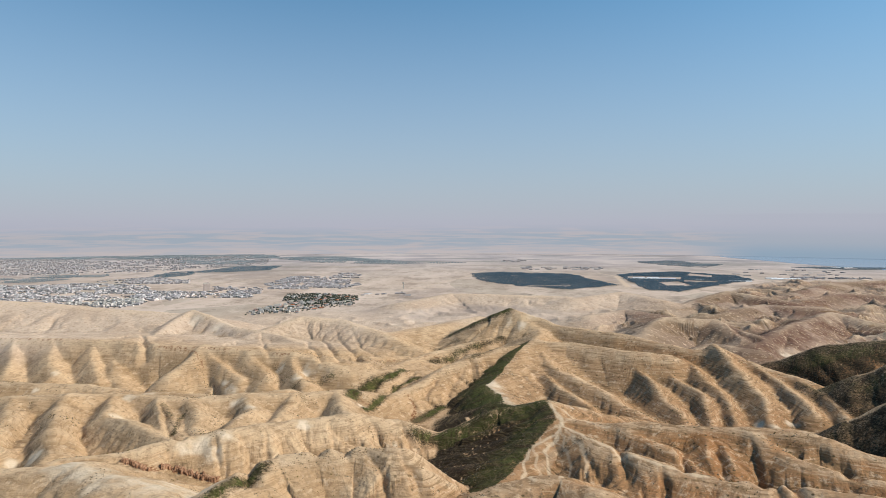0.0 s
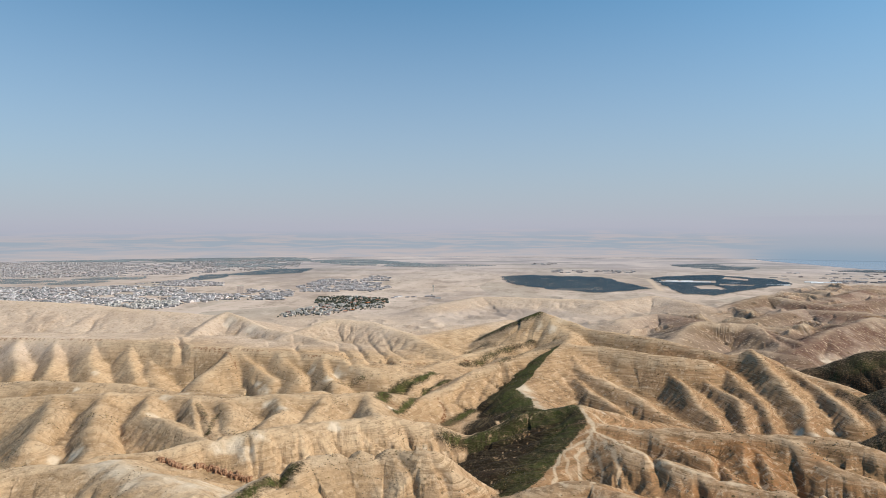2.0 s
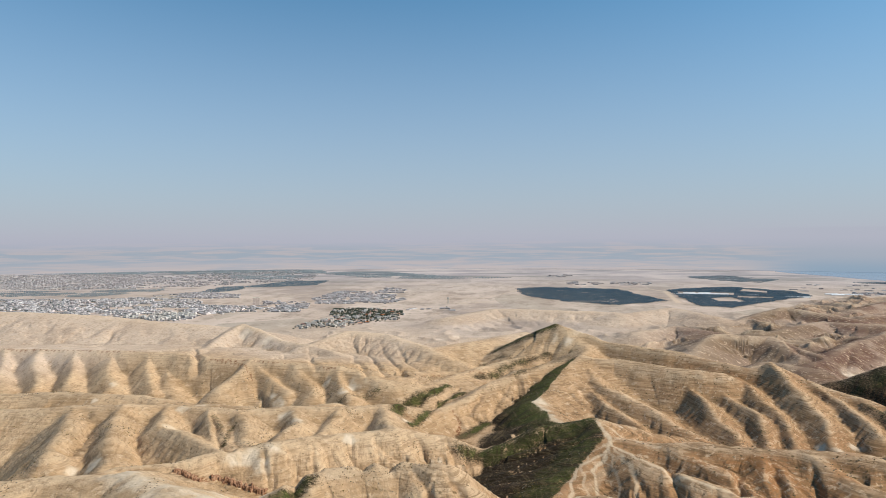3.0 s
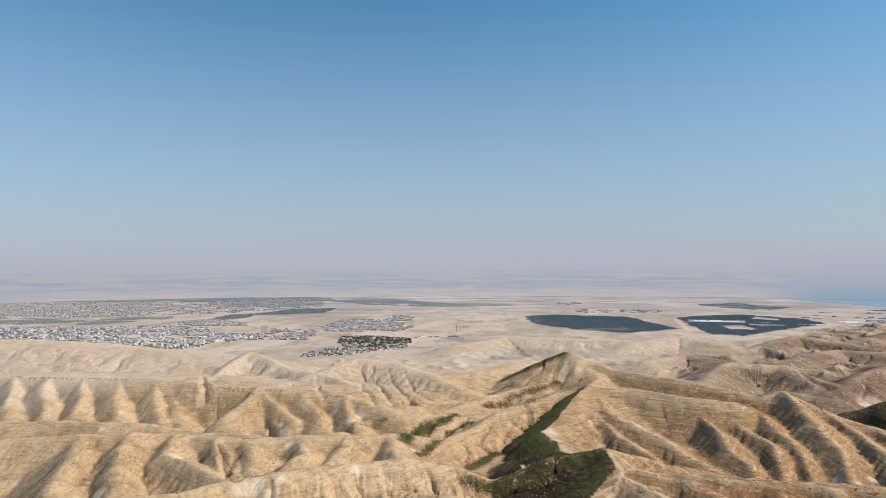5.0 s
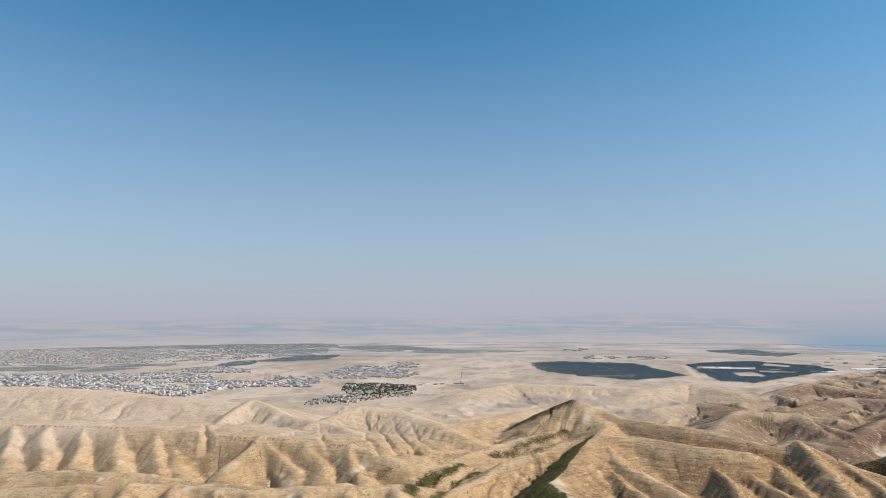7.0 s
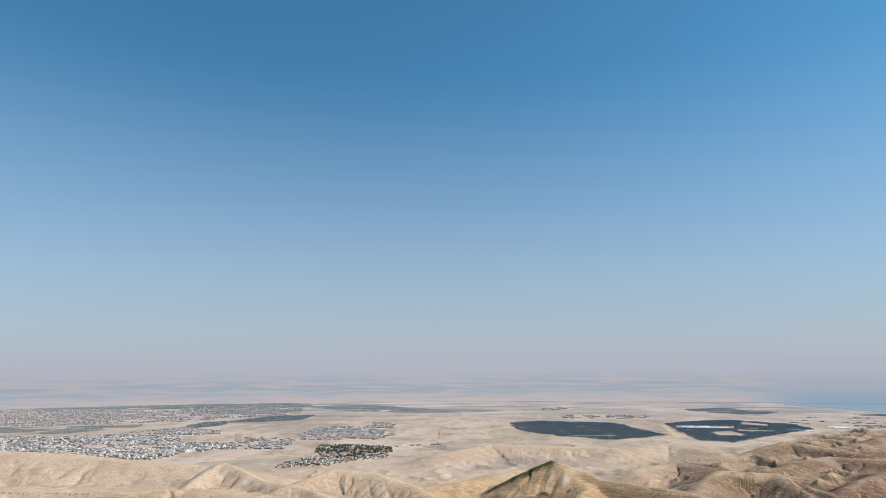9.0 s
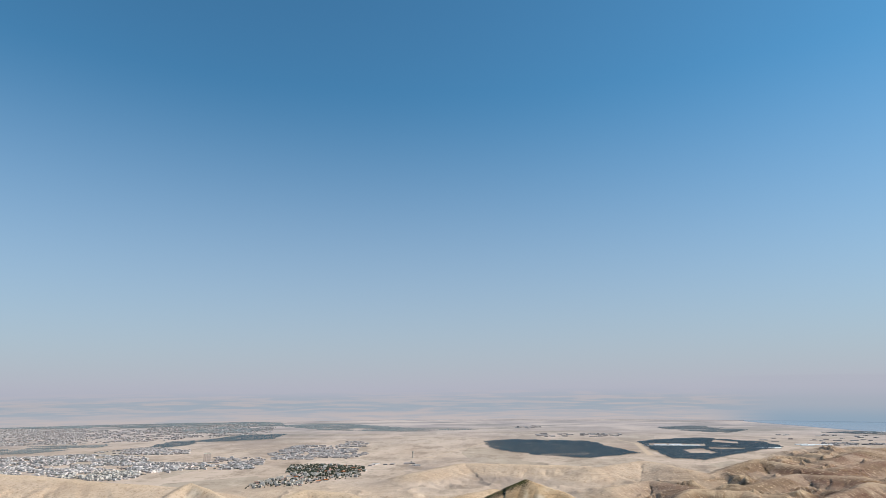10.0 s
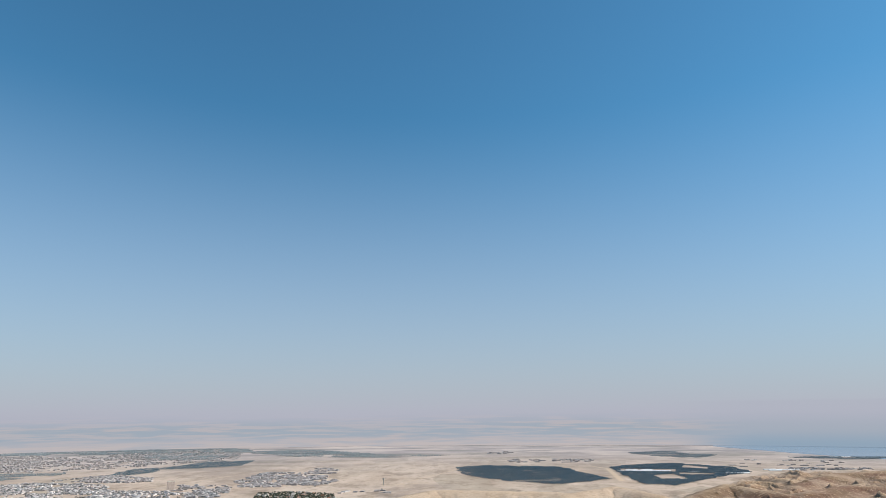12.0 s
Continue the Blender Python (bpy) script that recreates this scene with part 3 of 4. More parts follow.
gully([(228, 405), (215, 365)], 5, 7)
gully([(221, 416), (204, 368)], 4, 6)
gully([(259, 436), (267, 418)], 4, 7)
gully([(144, 405), (141, 386)], 3, 6)
gully([(272, 426), (267, 395)], 4, 7)
gully([(101, 445), (105, 412)], 3, 5)
gully([(-209, 1021), (-131, 780)], 4, 8)
gully([(-180, 1019), (-105, 800)], 4, 8)
gully([(-149, 998), (-97, 853)], 3, 7)
gully([(-233, 1006), (-148, 756)], 3, 7)
gully([(-284, 959), (-217, 781)], 3, 7)
gully([(-67, 776), (-81, 717)], 3, 6)
gully([(-33, 808), (-56, 728)], 3, 6)
gully([(4, 760), (-25, 692)], 3, 6)
gully([(33, 780), (4, 714)], 3, 6)
gully([(403, 1088), (414, 1052)], 5, 14)
gully([(491, 1085), (481, 965)], 6, 14)
gully([(575, 1022), (517, 949)], 5, 14)
gully([(758, 1177), (713, 1047)], 6, 16)

CLIFFS = []


def rock_band(pts, width):
    """A band of rock: points on the plan, width."""
    CLIFFS.append((pts, width))


rock_band([(-222, 426), (-215, 425), (-208, 423), (-202, 423), (-197, 429), (-193, 434), (-186, 434), (-179, 432), (-172, 432), (-165, 430), (-160, 430), (-158, 430)], 2.6)
rock_band([(-704, 853), (-607, 848), (-525, 840), (-446, 837), (-390, 819)], 1.6)
rock_band([(-358, 809), (-264, 794), (-187, 775)], 1.2)
rock_band([(-133, 789), (-65, 846), (-3, 862)], 1.2)
rock_band([(-374, 811), (-323, 797), (-296, 764)], 1)
rock_band([(-40, 688), (-30, 674), (-32, 637)], 2)
rock_band([(-103, 645), (-83, 631), (-75, 631)], 2)



def land(x, y):
    """Height of the ground and what grows or lies on it."""
    r = np.hypot(x, y)
    hilly = 1 - smooth(r + 160 * perlin(x / 400, y / 400, 3) - 900 * smooth(x / (r + 1), 0.2, 0.6) - 500 * smooth(x / (r + 1), 0.36, 0.5), 1150, 1650)
    wx = x + 14 * perlin(x / 70, y / 70, 11) + 5 * perlin(x / 22, y / 22, 12)
    wy = y + 14 * perlin(x / 70, y / 70, 13) + 5 * perlin(x / 22, y / 22, 14)
    calm = 1 - 0.6 * smooth(r, 850, 1100) * (1 - smooth(x / (r + 1), 0.05, 0.25))
    roll = perlin(wx / 160, wy / 160, 5)
    rid = 1 - np.abs(perlin(wx / 95, wy / 95, 6)) * 2
    z = hilly * (-6 + 5 * roll + 5 * rid * rid + 9 * smooth(r, 900, 1250))
    z += (1 - hilly) * (1.2 * perlin(x / 300, y / 300, 9)) * smooth(r, 300, 1200)
    z += hilly * smooth(r, 1000, 1300) * 9 * rid * rid * smooth(x / r, 0.0, 0.4)
    rid2 = 1 - np.abs(perlin(wx / 42, wy / 42, 16)) * 2
    z += hilly * smooth(r, 980, 1200) * (1 - 0.8 * smooth(r, 1350, 1700)) * 2.5 * rid2 * rid2 * smooth(x / r, -0.1, 0.2)
    east = hilly * smooth(r, 960, 1150) * smooth(x / r, 0.02, 0.28)
    lump_a = np.maximum(1 - np.abs(perlin(wx / 150, wy / 150, 17)) * 2.2, -0.35)
    z += east * (12 * lump_a * np.abs(lump_a) + 5 * perlin(wx / 70, wy / 70, 18) - 4)
    belt = smooth(r, 1060, 1250) * (1 - smooth(r, 1750, 2050)) * smooth(x / r, -0.16, -0.02)
    z += belt * (5 * np.maximum(1 - np.abs(perlin(wx / 85, wy / 85, 19)) * 2.4, -0.2) + 2 * perlin(wx / 36, wy / 36, 21))
    near = 1 - smooth(r, 180, 330)
    z = np.maximum(z, near * (46 + 10 * roll))
    green, fresh, run_at, down_at = np.zeros_like(z), np.zeros_like(z), x * 0.7, y * 0.7
    for i, (pts, left, right, rnd, lam, amp, grass) in enumerate(RIDGES):
        px, py = [p[0] for p in pts], [p[1] for p in pts]
        reach = 60 + 90 / min(left, right) * 0.55
        sel = (x > min(px) - reach) & (x < max(px) + reach) & (y > min(py) - reach) & (y < max(py) + reach)
        if not sel.any():
            continue
        X, Y = x[sel], y[sel]
        jx = X + 0.35 * (wx[sel] - X)
        jy = Y + 0.35 * (wy[sel] - Y)
        d, run, high, lat = along(jx, jy, pts)
        side = np.where(lat > 0, 1.0, -1.0)
        sl = right + (left - right) * (0.5 + 0.5 * np.clip(lat * d / (d + rnd), -1, 1))
        drop = sl * (np.sqrt(d * d + rnd * rnd) - rnd)
        ramp = smooth(d, rnd * 0.5, rnd + lam * 1.1)
        u = (run - 0.35 * d) / lam + side * 0.37 + 0.55 * perlin(jx / 80, jy / 80, 20 + i) + 0.3 * perlin(jx / 30, jy / 30, 90 + i)
        big = np.sqrt(np.sin(np.pi * u) ** 2 + 0.006) - 1
        big *= 0.35 + 1.2 * hashed(np.floor(u), side, 77 + i)
        sub = np.sqrt(np.sin(np.pi * (u * 2.6 + 0.5 * perlin(jx / 25, jy / 25, 50 + i))) ** 2 + 0.004) - 1
        sub *= smooth(perlin(jx / 60, jy / 60, 130 + i), -0.3, 0.4)
        rill = np.abs(np.sin(np.pi * (u * 7.3 + 0.8 * perlin(jx / 20, jy / 20, 170 + i)))) - 1
        fade = np.exp(-d / 150.0)
        h = high - drop + ramp * amp * (big + 0.34 * sub + 0.11 * rill) * fade * smooth(np.abs(lat), 0.3, 0.85)
        old = z[sel]
        k = 1.1
        top = np.maximum(old, h)
        z[sel] = top + k * np.log1p(np.exp(-np.abs(old - h) / k)) - 0.0
        won = smooth(h - old, -3, 3)
        face = smooth(lat * np.sign(grass) * d / (d + 3), 0.0, 0.6) * (1 - smooth(d, 140, 210))
        green[sel] = green[sel] * (1 - won) + abs(grass) * face * won
        fresh[sel] = fresh[sel] * (1 - won) + grass ** 4 * (1 - smooth(d, 12, 60)) * won
        mine = h > old
        run_at[sel] = np.where(mine, run - 0.3 * d * side + 300 * i + 150 * side, run_at[sel])
        down_at[sel] = np.where(mine, d, down_at[sel])
    for i, (pts, deep, wide) in enumerate(GULLIES):
        px, py = [p[0] for p in pts], [p[1] for p in pts]
        sel = (x > min(px) - 30) & (x < max(px) + 30) & (y > min(py) - 30) & (y < max(py) + 30)
        if not sel.any():
            continue
        jx = x[sel] + 0.4 * (wx[sel] - x[sel]) + 1.6 * perlin(x[sel] / 9, y[sel] / 9, 210 + i)
        jy = y[sel] + 0.4 * (wy[sel] - y[sel])
        d, run, _, _ = along(jx, jy, [(p, q, 0) for p, q in pts])
        t = run / sum(math.dist(p, q) for p, q in zip(pts, pts[1:]))
        w = wide * (0.45 + 0.75 * t)
        z[sel] -= deep * (0.1 + 0.9 * smooth(t, -0.05, 0.6)) * np.maximum(0, 1 - d / w) ** 1.3
    rough = smooth(z, -2, 14) * (1 - smooth(r, 1700, 2400))
    z += calm * rough * (1.1 * perlin(wx / 30, wy / 30, 31) + 0.35 * (0.5 - np.abs(perlin(wx / 13, wy / 13, 32))) * 2
                  + 0.3 * perlin(x / 5, y / 5, 33) * (1 - smooth(r, 500, 900)))
    return z, hilly, green, fresh, run_at, down_at


def sheet():
    """One sheet of ground all round the camera's place, finest where it is looked at."""
    fine = np.radians(np.linspace(-43, 43, 1150))
    rest = np.radians(np.linspace(43, 317, 76)[1:-1])
    ang = np.concatenate([fine, rest])
    rad = np.concatenate([np.linspace(2, 225, 16)[:-1], 225 * np.exp(np.linspace(0, math.log(4880 / 225), 690))])
    A, Rr = np.meshgrid(ang, rad)
    x, y = Rr * np.sin(A), Rr * np.cos(A)
    z, hilly, green, fresh, run_at, down_at = land(x, y)
    na, nr = len(ang), len(rad)
    # slope and aspect from differences along the rays and across them
    gr = np.gradient(z, axis=0) / np.gradient(Rr, axis=0)
    ga = (np.roll(z, -1, 1) - np.roll(z, 1, 1)) / (np.maximum(np.abs(((np.roll(A, -1, 1) - np.roll(A, 1, 1) + np.pi) % (2 * np.pi)) - np.pi), 1e-6) * Rr)
    gx = gr * np.sin(A) + ga * np.cos(A)
    gy = gr * np.cos(A) - ga * np.sin(A)
    shade = smooth(gx * 0.94 + gy * 0.05, -0.12, 0.2)  # ground that falls to the north
    grass = green * shade
    for pts, width, strength in GREEN:
        d = along(x + 2 * perlin(x / 20, y / 20, 46), y + 2 * perlin(x / 20, y / 20, 48), [(a, b, 0) for a, b in pts])[0]
        grass = np.maximum(grass, strength * np.clip(1.15 - d / (width * 1.7), 0, 1))
        fresh = np.maximum(fresh, 0.8 * strength * (1 - smooth(d, width * 0.3, width * 1.6)))
    track, chalk, cliff = np.zeros_like(z), np.zeros_like(z), np.zeros_like(z)
    for pts, width, strength in TRACKS:
        d = along(x + 2.5 * perlin(x / 12, y / 12, 41), y + 2.5 * perlin(x / 12, y / 12, 42), [(a, b, 0) for a, b in pts])[0]
        track = np.maximum(track, strength * (1 - smooth(d, width * 0.35, width)))
    for cx, cy, cr in CHALK:
        chalk = np.maximum(chalk, 1 - smooth(np.hypot(x - cx, y - cy) + 8 * perlin(x / 16, y / 16, 43) + 4 * perlin(x / 6, y / 6, 52), 0.0, cr * 1.4))
    for pts, width in CLIFFS:
        d, run, _, _ = along(x + 3 * perlin(x / 9, y / 9, 44), y + 3 * perlin(x / 9, y / 9, 45), [(a, b, 0) for a, b in pts])
        cliff = np.maximum(cliff, 1 - smooth(d, width * 0.5, width))
    brown = 1.15 * smooth(x / (Rr + 1), 0.12, 0.4) * hilly * smooth(Rr, 760, 950) + 1.0 * smooth(x / (Rr + 1) + 0.08 * perlin(x / 70, y / 70, 49), -0.2, 0.34) * (1 - 0.3 * smooth(Rr, 500, 640)) * (1 - smooth(Rr, 660, 980))
    plum = smooth(x / (Rr + 1) + 0.06 * perlin(x / 300, y / 300, 51), 0.34, 0.5) * smooth(Rr, 930, 1060) * (1 - 0.8 * smooth(Rr, 1250, 1700))
    # stands in for haze: ground colour lightens with distance
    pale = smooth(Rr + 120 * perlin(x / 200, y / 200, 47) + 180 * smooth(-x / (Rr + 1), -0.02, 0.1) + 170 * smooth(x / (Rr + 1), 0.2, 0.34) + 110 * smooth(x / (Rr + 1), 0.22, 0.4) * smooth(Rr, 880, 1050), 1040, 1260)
    def blur(v, n):
        c = np.cumsum(np.pad(v, ((n + 1, n), (0, 0)), "edge"), axis=0)
        v = (c[2 * n + 1:] - c[:-2 * n - 1]) / (2 * n + 1)
        c = np.cumsum(np.concatenate([v[:, -n - 1:], v, v[:, :n]], 1), axis=1)
        return (c[:, 2 * n + 1:] - c[:, :-2 * n - 1]) / (2 * n + 1)

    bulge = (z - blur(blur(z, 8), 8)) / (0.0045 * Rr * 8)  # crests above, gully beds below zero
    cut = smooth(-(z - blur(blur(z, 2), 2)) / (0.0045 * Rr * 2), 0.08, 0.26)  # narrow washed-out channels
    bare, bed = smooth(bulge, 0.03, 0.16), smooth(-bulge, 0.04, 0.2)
    verts = np.stack([x, y, z], -1).reshape(-1, 3)
    i, j = np.meshgrid(np.arange(nr - 1), np.arange(na), indexing="ij")
    a, b = i * na + j, i * na + (j + 1) % na
    quads = np.stack([a, a + na, b + na, b], -1).reshape(-1, 4)
    hub = len(verts)  # one point under the eye closes the sheet
    verts = np.concatenate([verts, [[0.0, 0.0, z[0].mean()]]])
    ring = np.arange(0, na - 1, 2)
    quads = np.concatenate([quads, np.stack([np.full(len(ring), hub), ring, ring + 1, (ring + 2) % na], -1)])
    me = bpy.data.meshes.new("ground")
    me.vertices.add(len(verts))
    me.vertices.foreach_set("co", verts.ravel().astype(np.float32))
    me.loops.add(quads.size)
    me.loops.foreach_set("vertex_index", quads.ravel().astype(np.int32))
    me.polygons.add(len(quads))
    me.polygons.foreach_set("loop_start", np.arange(0, quads.size, 4, dtype=np.int32))
    me.polygons.foreach_set("use_smooth", np.ones(len(quads), dtype=bool))
    me.update(calc_edges=True)
    # the last of these thickens the painted haze with distance
    for name, v in (("hill", np.maximum(hilly, smooth(z, 5, 14) * (1 - smooth(Rr, 2600, 3200)))), ("grass", grass), ("fresh", fresh), ("run", run_at), ("down", down_at), ("track", track), ("chalk", chalk), ("cliff", cliff), ("brown", brown), ("plum", plum), ("pale", pale), ("bare", bare), ("bed", bed), ("cut", cut), ("far_haze", smooth(Rr, 2200, 4400))):
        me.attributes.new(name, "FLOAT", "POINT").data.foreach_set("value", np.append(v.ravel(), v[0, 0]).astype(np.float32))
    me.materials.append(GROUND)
    return tagged(new("ground", me), "bare sandy desert hills falling to a dusty pale plain", "ground", kind="structure")


def height(x, y):
    return float(land(np.array([[float(x)]]), np.array([[float(y)]]))[0][0, 0])


ground = sheet()


# ---------------------------------------------------------------- distance
def mesh_from(name, verts, faces, material, smooth_faces=False):
    me = bpy.data.meshes.new(name)
    me.from_pydata(verts, [], faces)
    if smooth_faces:
        me.polygons.foreach_set("use_smooth", [True] * len(me.polygons))
    me.materials.append(material)
    return me


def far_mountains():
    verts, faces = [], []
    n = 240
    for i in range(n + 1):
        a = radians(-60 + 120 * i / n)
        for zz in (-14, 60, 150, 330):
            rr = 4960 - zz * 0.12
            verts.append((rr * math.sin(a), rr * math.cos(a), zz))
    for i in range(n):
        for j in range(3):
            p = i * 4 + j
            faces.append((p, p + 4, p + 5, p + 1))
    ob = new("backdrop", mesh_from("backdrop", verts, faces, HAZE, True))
    return tagged(ob, "glowing backdrop of faint mountains with rose and blue haze painted in", "mountains", kind="structure")


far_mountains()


# ---------------------------------------------------------------- the sea
def sea_material():
    k = Nodes("hazy_salt_water")
    pos = k.add("NewGeometry").outputs["Position"]
    col = k.mix(k.ramp(k.noise(k.squash(pos, 0.001, 0.006, 0), 1.0, 4), 0.35, 0.65), (0.17, 0.25, 0.33), (0.21, 0.29, 0.37))
    k.put(k.bsdf.inputs["Base Color"], col)
    k.bsdf.inputs["Roughness"].default_value = 0.12
    k.bsdf.inputs["IOR"].default_value = 1.33
    k.put(k.bsdf.inputs["Normal"], k.bump(k.noise(pos, 0.02, 2), 0.02, 0.2))
    return k.m


def sea():
    verts, faces = [], []
    n = 60
    for i in range(n + 1):
        u = i / n
        a = radians(24 + 40 * u)
        near = 4750 - 1560 * (1 - math.exp(-4.2 * u)) + 60 * noise.noise((u * 9, 0, 3)) * (0.3 + u)
        for rr, zz in ((near - 60, -3.0), (near, 1.8), (4878, 1.8)):
            verts.append((rr * math.sin(a), rr * math.cos(a), zz))
    for i in range(n):
        faces += [(3 * i + j, 3 * i + 3 + j, 3 * i + 4 + j, 3 * i + 1 + j)[::-1] for j in range(2)]
    ob = new("water", mesh_from("water", verts, faces, sea_material()))
    return tagged(ob, "hazy blue inland sea lying beyond the dry plain", "sea", kind="structure")


sea()


# ---------------------------------------------------------------- small building blocks
def solid(parts):
    """Vertices and faces of boxes (centre x, y, base z, width, depth, height)."""
    verts, faces = [], []
    for x, y, z, w, d, h in parts:
        o = len(verts)
        for zz in (z, z + h):
            for sx, sy in ((-1, -1), (1, -1), (1, 1), (-1, 1)):
                verts.append((x + sx * w / 2, y + sy * d / 2, zz))
        faces += [(o, o + 3, o + 2, o + 1), (o + 4, o + 5, o + 6, o + 7)]
        faces += [(o + i, o + (i + 1) % 4, o + 4 + (i + 1) % 4, o + 4 + i) for i in range(4)]
    return verts, faces


def part(name, shape, material, parent, label=""):
    ob = new(name, mesh_from(name, shape[0], shape[1], material))
    ob.parent = parent
    return tagged(ob, label)


def parapet(w, d, z, h=0.8, t=0.35):
    return [(0, 0, z, w + 0.1, d + 0.1, 0.3), (0, -d / 2 + t / 2, z + 0.3, w, t, h), (0, d / 2 - t / 2, z + 0.3, w, t, h),
            (-w / 2 + t / 2, 0, z + 0.3, t, d - 2 * t, h), (w / 2 - t / 2, 0, z + 0.3, t, d - 2 * t, h)]


def gable(w, d, z, rise, over=0.5):
    w, d = w / 2 + over, d / 2 + over
    v = [(-w, -d, z), (w, -d, z), (w, d, z), (-w, d, z), (-w, 0, z + rise), (w, 0, z + rise)]
    return v, [(0, 1, 5, 4), (2, 3, 4, 5), (0, 4, 3), (1, 2, 5), (0, 3, 2, 1)]


def inside(x, y, poly):
    """Which points lie in a polygon."""
    hit = np.zeros(x.shape, bool)
    for (ax, ay), (bx, by) in zip(poly, poly[1:] + poly[:1]):
        if ay != by:
            hit ^= ((ay > y) != (by > y)) & (x < (bx - ax) * (y - ay) / (by - ay) + ax)
    return hit


def scatter(poly, step, rng, jitter=0.7, thin=0.0):
    """Points of a shaken grid in a polygon, with the ground's height."""
    px, py = [p[0] for p in poly], [p[1] for p in poly]
    gx, gy = np.meshgrid(np.arange(min(px), max(px), step), np.arange(min(py), max(py), step))
    gx = gx.ravel() + (rng.random(gx.size) - 0.5) * step * jitter
    gy = gy.ravel() + (rng.random(gy.size) - 0.5) * step * jitter
    keep = inside(gx, gy, poly)
    if thin:
        keep &= perlin(gx / 90, gy / 90, 61) + 0.6 * perlin(gx / 35, gy / 35, 62) > thin - 0.5 + 0.5 * rng.random(gx.size)
    gx, gy = gx[keep], gy[keep]
    return np.stack([gx, gy, land(gx[None], gy[None])[0][0]], -1) if len(gx) else np.zeros((0, 3))


# ---------------------------------------------------------------- houses
def house(w, d, h, red=False, label="", annex=0.0):
    ob = new("house")
    body = [(0, 0, -3, w, d, h + 3)]
    if annex:
        body.append((w * 0.18, d * 0.08, h + 0.25, w * 0.5, d * 0.6, annex))
    part("wall", solid(body), PLASTER, ob)
    if red:
        part("roof", gable(w, d, h, 1.5), TILE, ob, "red tiled pitched roof")
    else:
        part("roof", solid(parapet(w, d, h)), ROOF, ob)
        tank = part("water_tank", solid([(-w * 0.28, d * 0.2, h + 0.3, 1.6, 1.6, 2.0)]), CONCRETE, ob)
        tank["label"] = "grey rooftop water tank"
    storeys = max(1, int(h // 3))
    pane = mesh_from("window", *solid([(0, 0, 0, 1.5, 0.16, 1.5)]), GLASS)
    for s in range(storeys):
        for i in range(2):
            for face in (0, 1):
                win = new("window", pane)
                win.parent = ob
                if face:
                    win.matrix_basis = pose(-w / 2 - 0.02, d * (0.24 - 0.48 * i), 1.0 + 3 * s, 0, 0, 90)
                else:
                    win.matrix_basis = pose(w * (0.24 - 0.48 * i), -d / 2 - 0.02, 1.0 + 3 * s)
    return tagged(ob, label, "house")


KINDS = [
    house(8, 7, 2.7, label="low white plastered house with a flat parapet roof"),
    house(9, 8, 4.6, label="two-storey cream plastered house with a flat roof", annex=1.8),
    house(10, 9, 6.4, label="three-storey pale stone house with a roof room", annex=1.8),
    house(7, 7, 3.8, label="narrow grey-white house with small dark windows"),
    house(9, 7, 2.9, True, "white village house under a red tiled roof"),
]


def houses(spots, group, rng, kinds):
    for x, y, z in spots:
        k = KINDS[kinds[int(rng.random() * len(kinds))]]
        ob = copy_thing(k, pose(x, y, z - 0.2, 0, 0, rng.choice([0, 90, 180]) + rng.normal(0, 14)))
        ob["group"] = group


def town_stuff(name, spots, rng, size, label, wall):
    """Houses too far to tell apart singly."""
    verts, faces = [], []
    for x, y, z in spots:
        w, d = size * rng.uniform(1.1, 3.0), size * rng.uniform(0.9, 1.7)
        h = rng.choice([2.2, 2.4, 2.6, 2.8, 3.0, 4.2])
        v, f = solid([(0, 0, -2, w, d, h + 2), (w * 0.15, 0, h, w * 0.5, d * 0.6, rng.choice([0.5, 0.5, 1.6]))])
        a = rng.choice([0, 0, 0, 1.5708]) + rng.normal(0, 0.2)
        c, s, o = math.cos(a), math.sin(a), len(verts)
        verts += [(x + c * p - s * q, y + s * p + c * q, z + r) for p, q, r in v]
        faces += [tuple(o + i for i in q) for q in f]
    ob = new(name, mesh_from(name, verts, faces, wall))
    return tagged(ob, label, "town", kind="stuff")


# ---------------------------------------------------------------- trees
def lump(rng, r, flat=0.8):
    """A small uneven clump of leaves."""
    v = [(0, 0, r * flat), (0, 0, -r * flat * 0.7)]
    for i in range(5):
        a = i * 1.2566 + rng.uniform(-0.3, 0.3)
        q = r * rng.uniform(0.75, 1.15)
        v.append((q * math.cos(a), q * math.sin(a), r * rng.uniform(-0.25, 0.25)))
    f = [(0, 2 + i, 2 + (i + 1) % 5) for i in range(5)] + [(1, 2 + (i + 1) % 5, 2 + i) for i in range(5)]
    return v, f


def crown(rng, r, z, n):
    verts, faces = [], []
    for _ in range(n):
        a, q, h = rng.uniform(0, 6.28), r * math.sqrt(rng.random()) * 0.85, rng.uniform(-0.5, 0.55)
        q *= math.sqrt(max(0.1, 1 - h * h))
        v, f = lump(rng, r * rng.uniform(0.2, 0.42))
        o = len(verts)
        verts += [(x + q * math.cos(a), y + q * math.sin(a), zz + z + h * r) for x, y, zz in v]
        faces += [tuple(o + i for i in t) for t in f]
    return verts, faces


def stem(r0, r1, h, lean=0.0):
    v = []
    for k in range(4):
        t = k / 3
        for i in range(6):
            a = i * math.pi / 3
            q = r0 + (r1 - r0) * t
            v.append((q * math.cos(a) + lean * t * t, q * math.sin(a), h * t - 0.4 * (1 - t)))
    return v, [(k * 6 + i, k * 6 + (i + 1) % 6, k * 6 + 6 + (i + 1) % 6, k * 6 + 6 + i) for k in range(3) for i in range(6)]


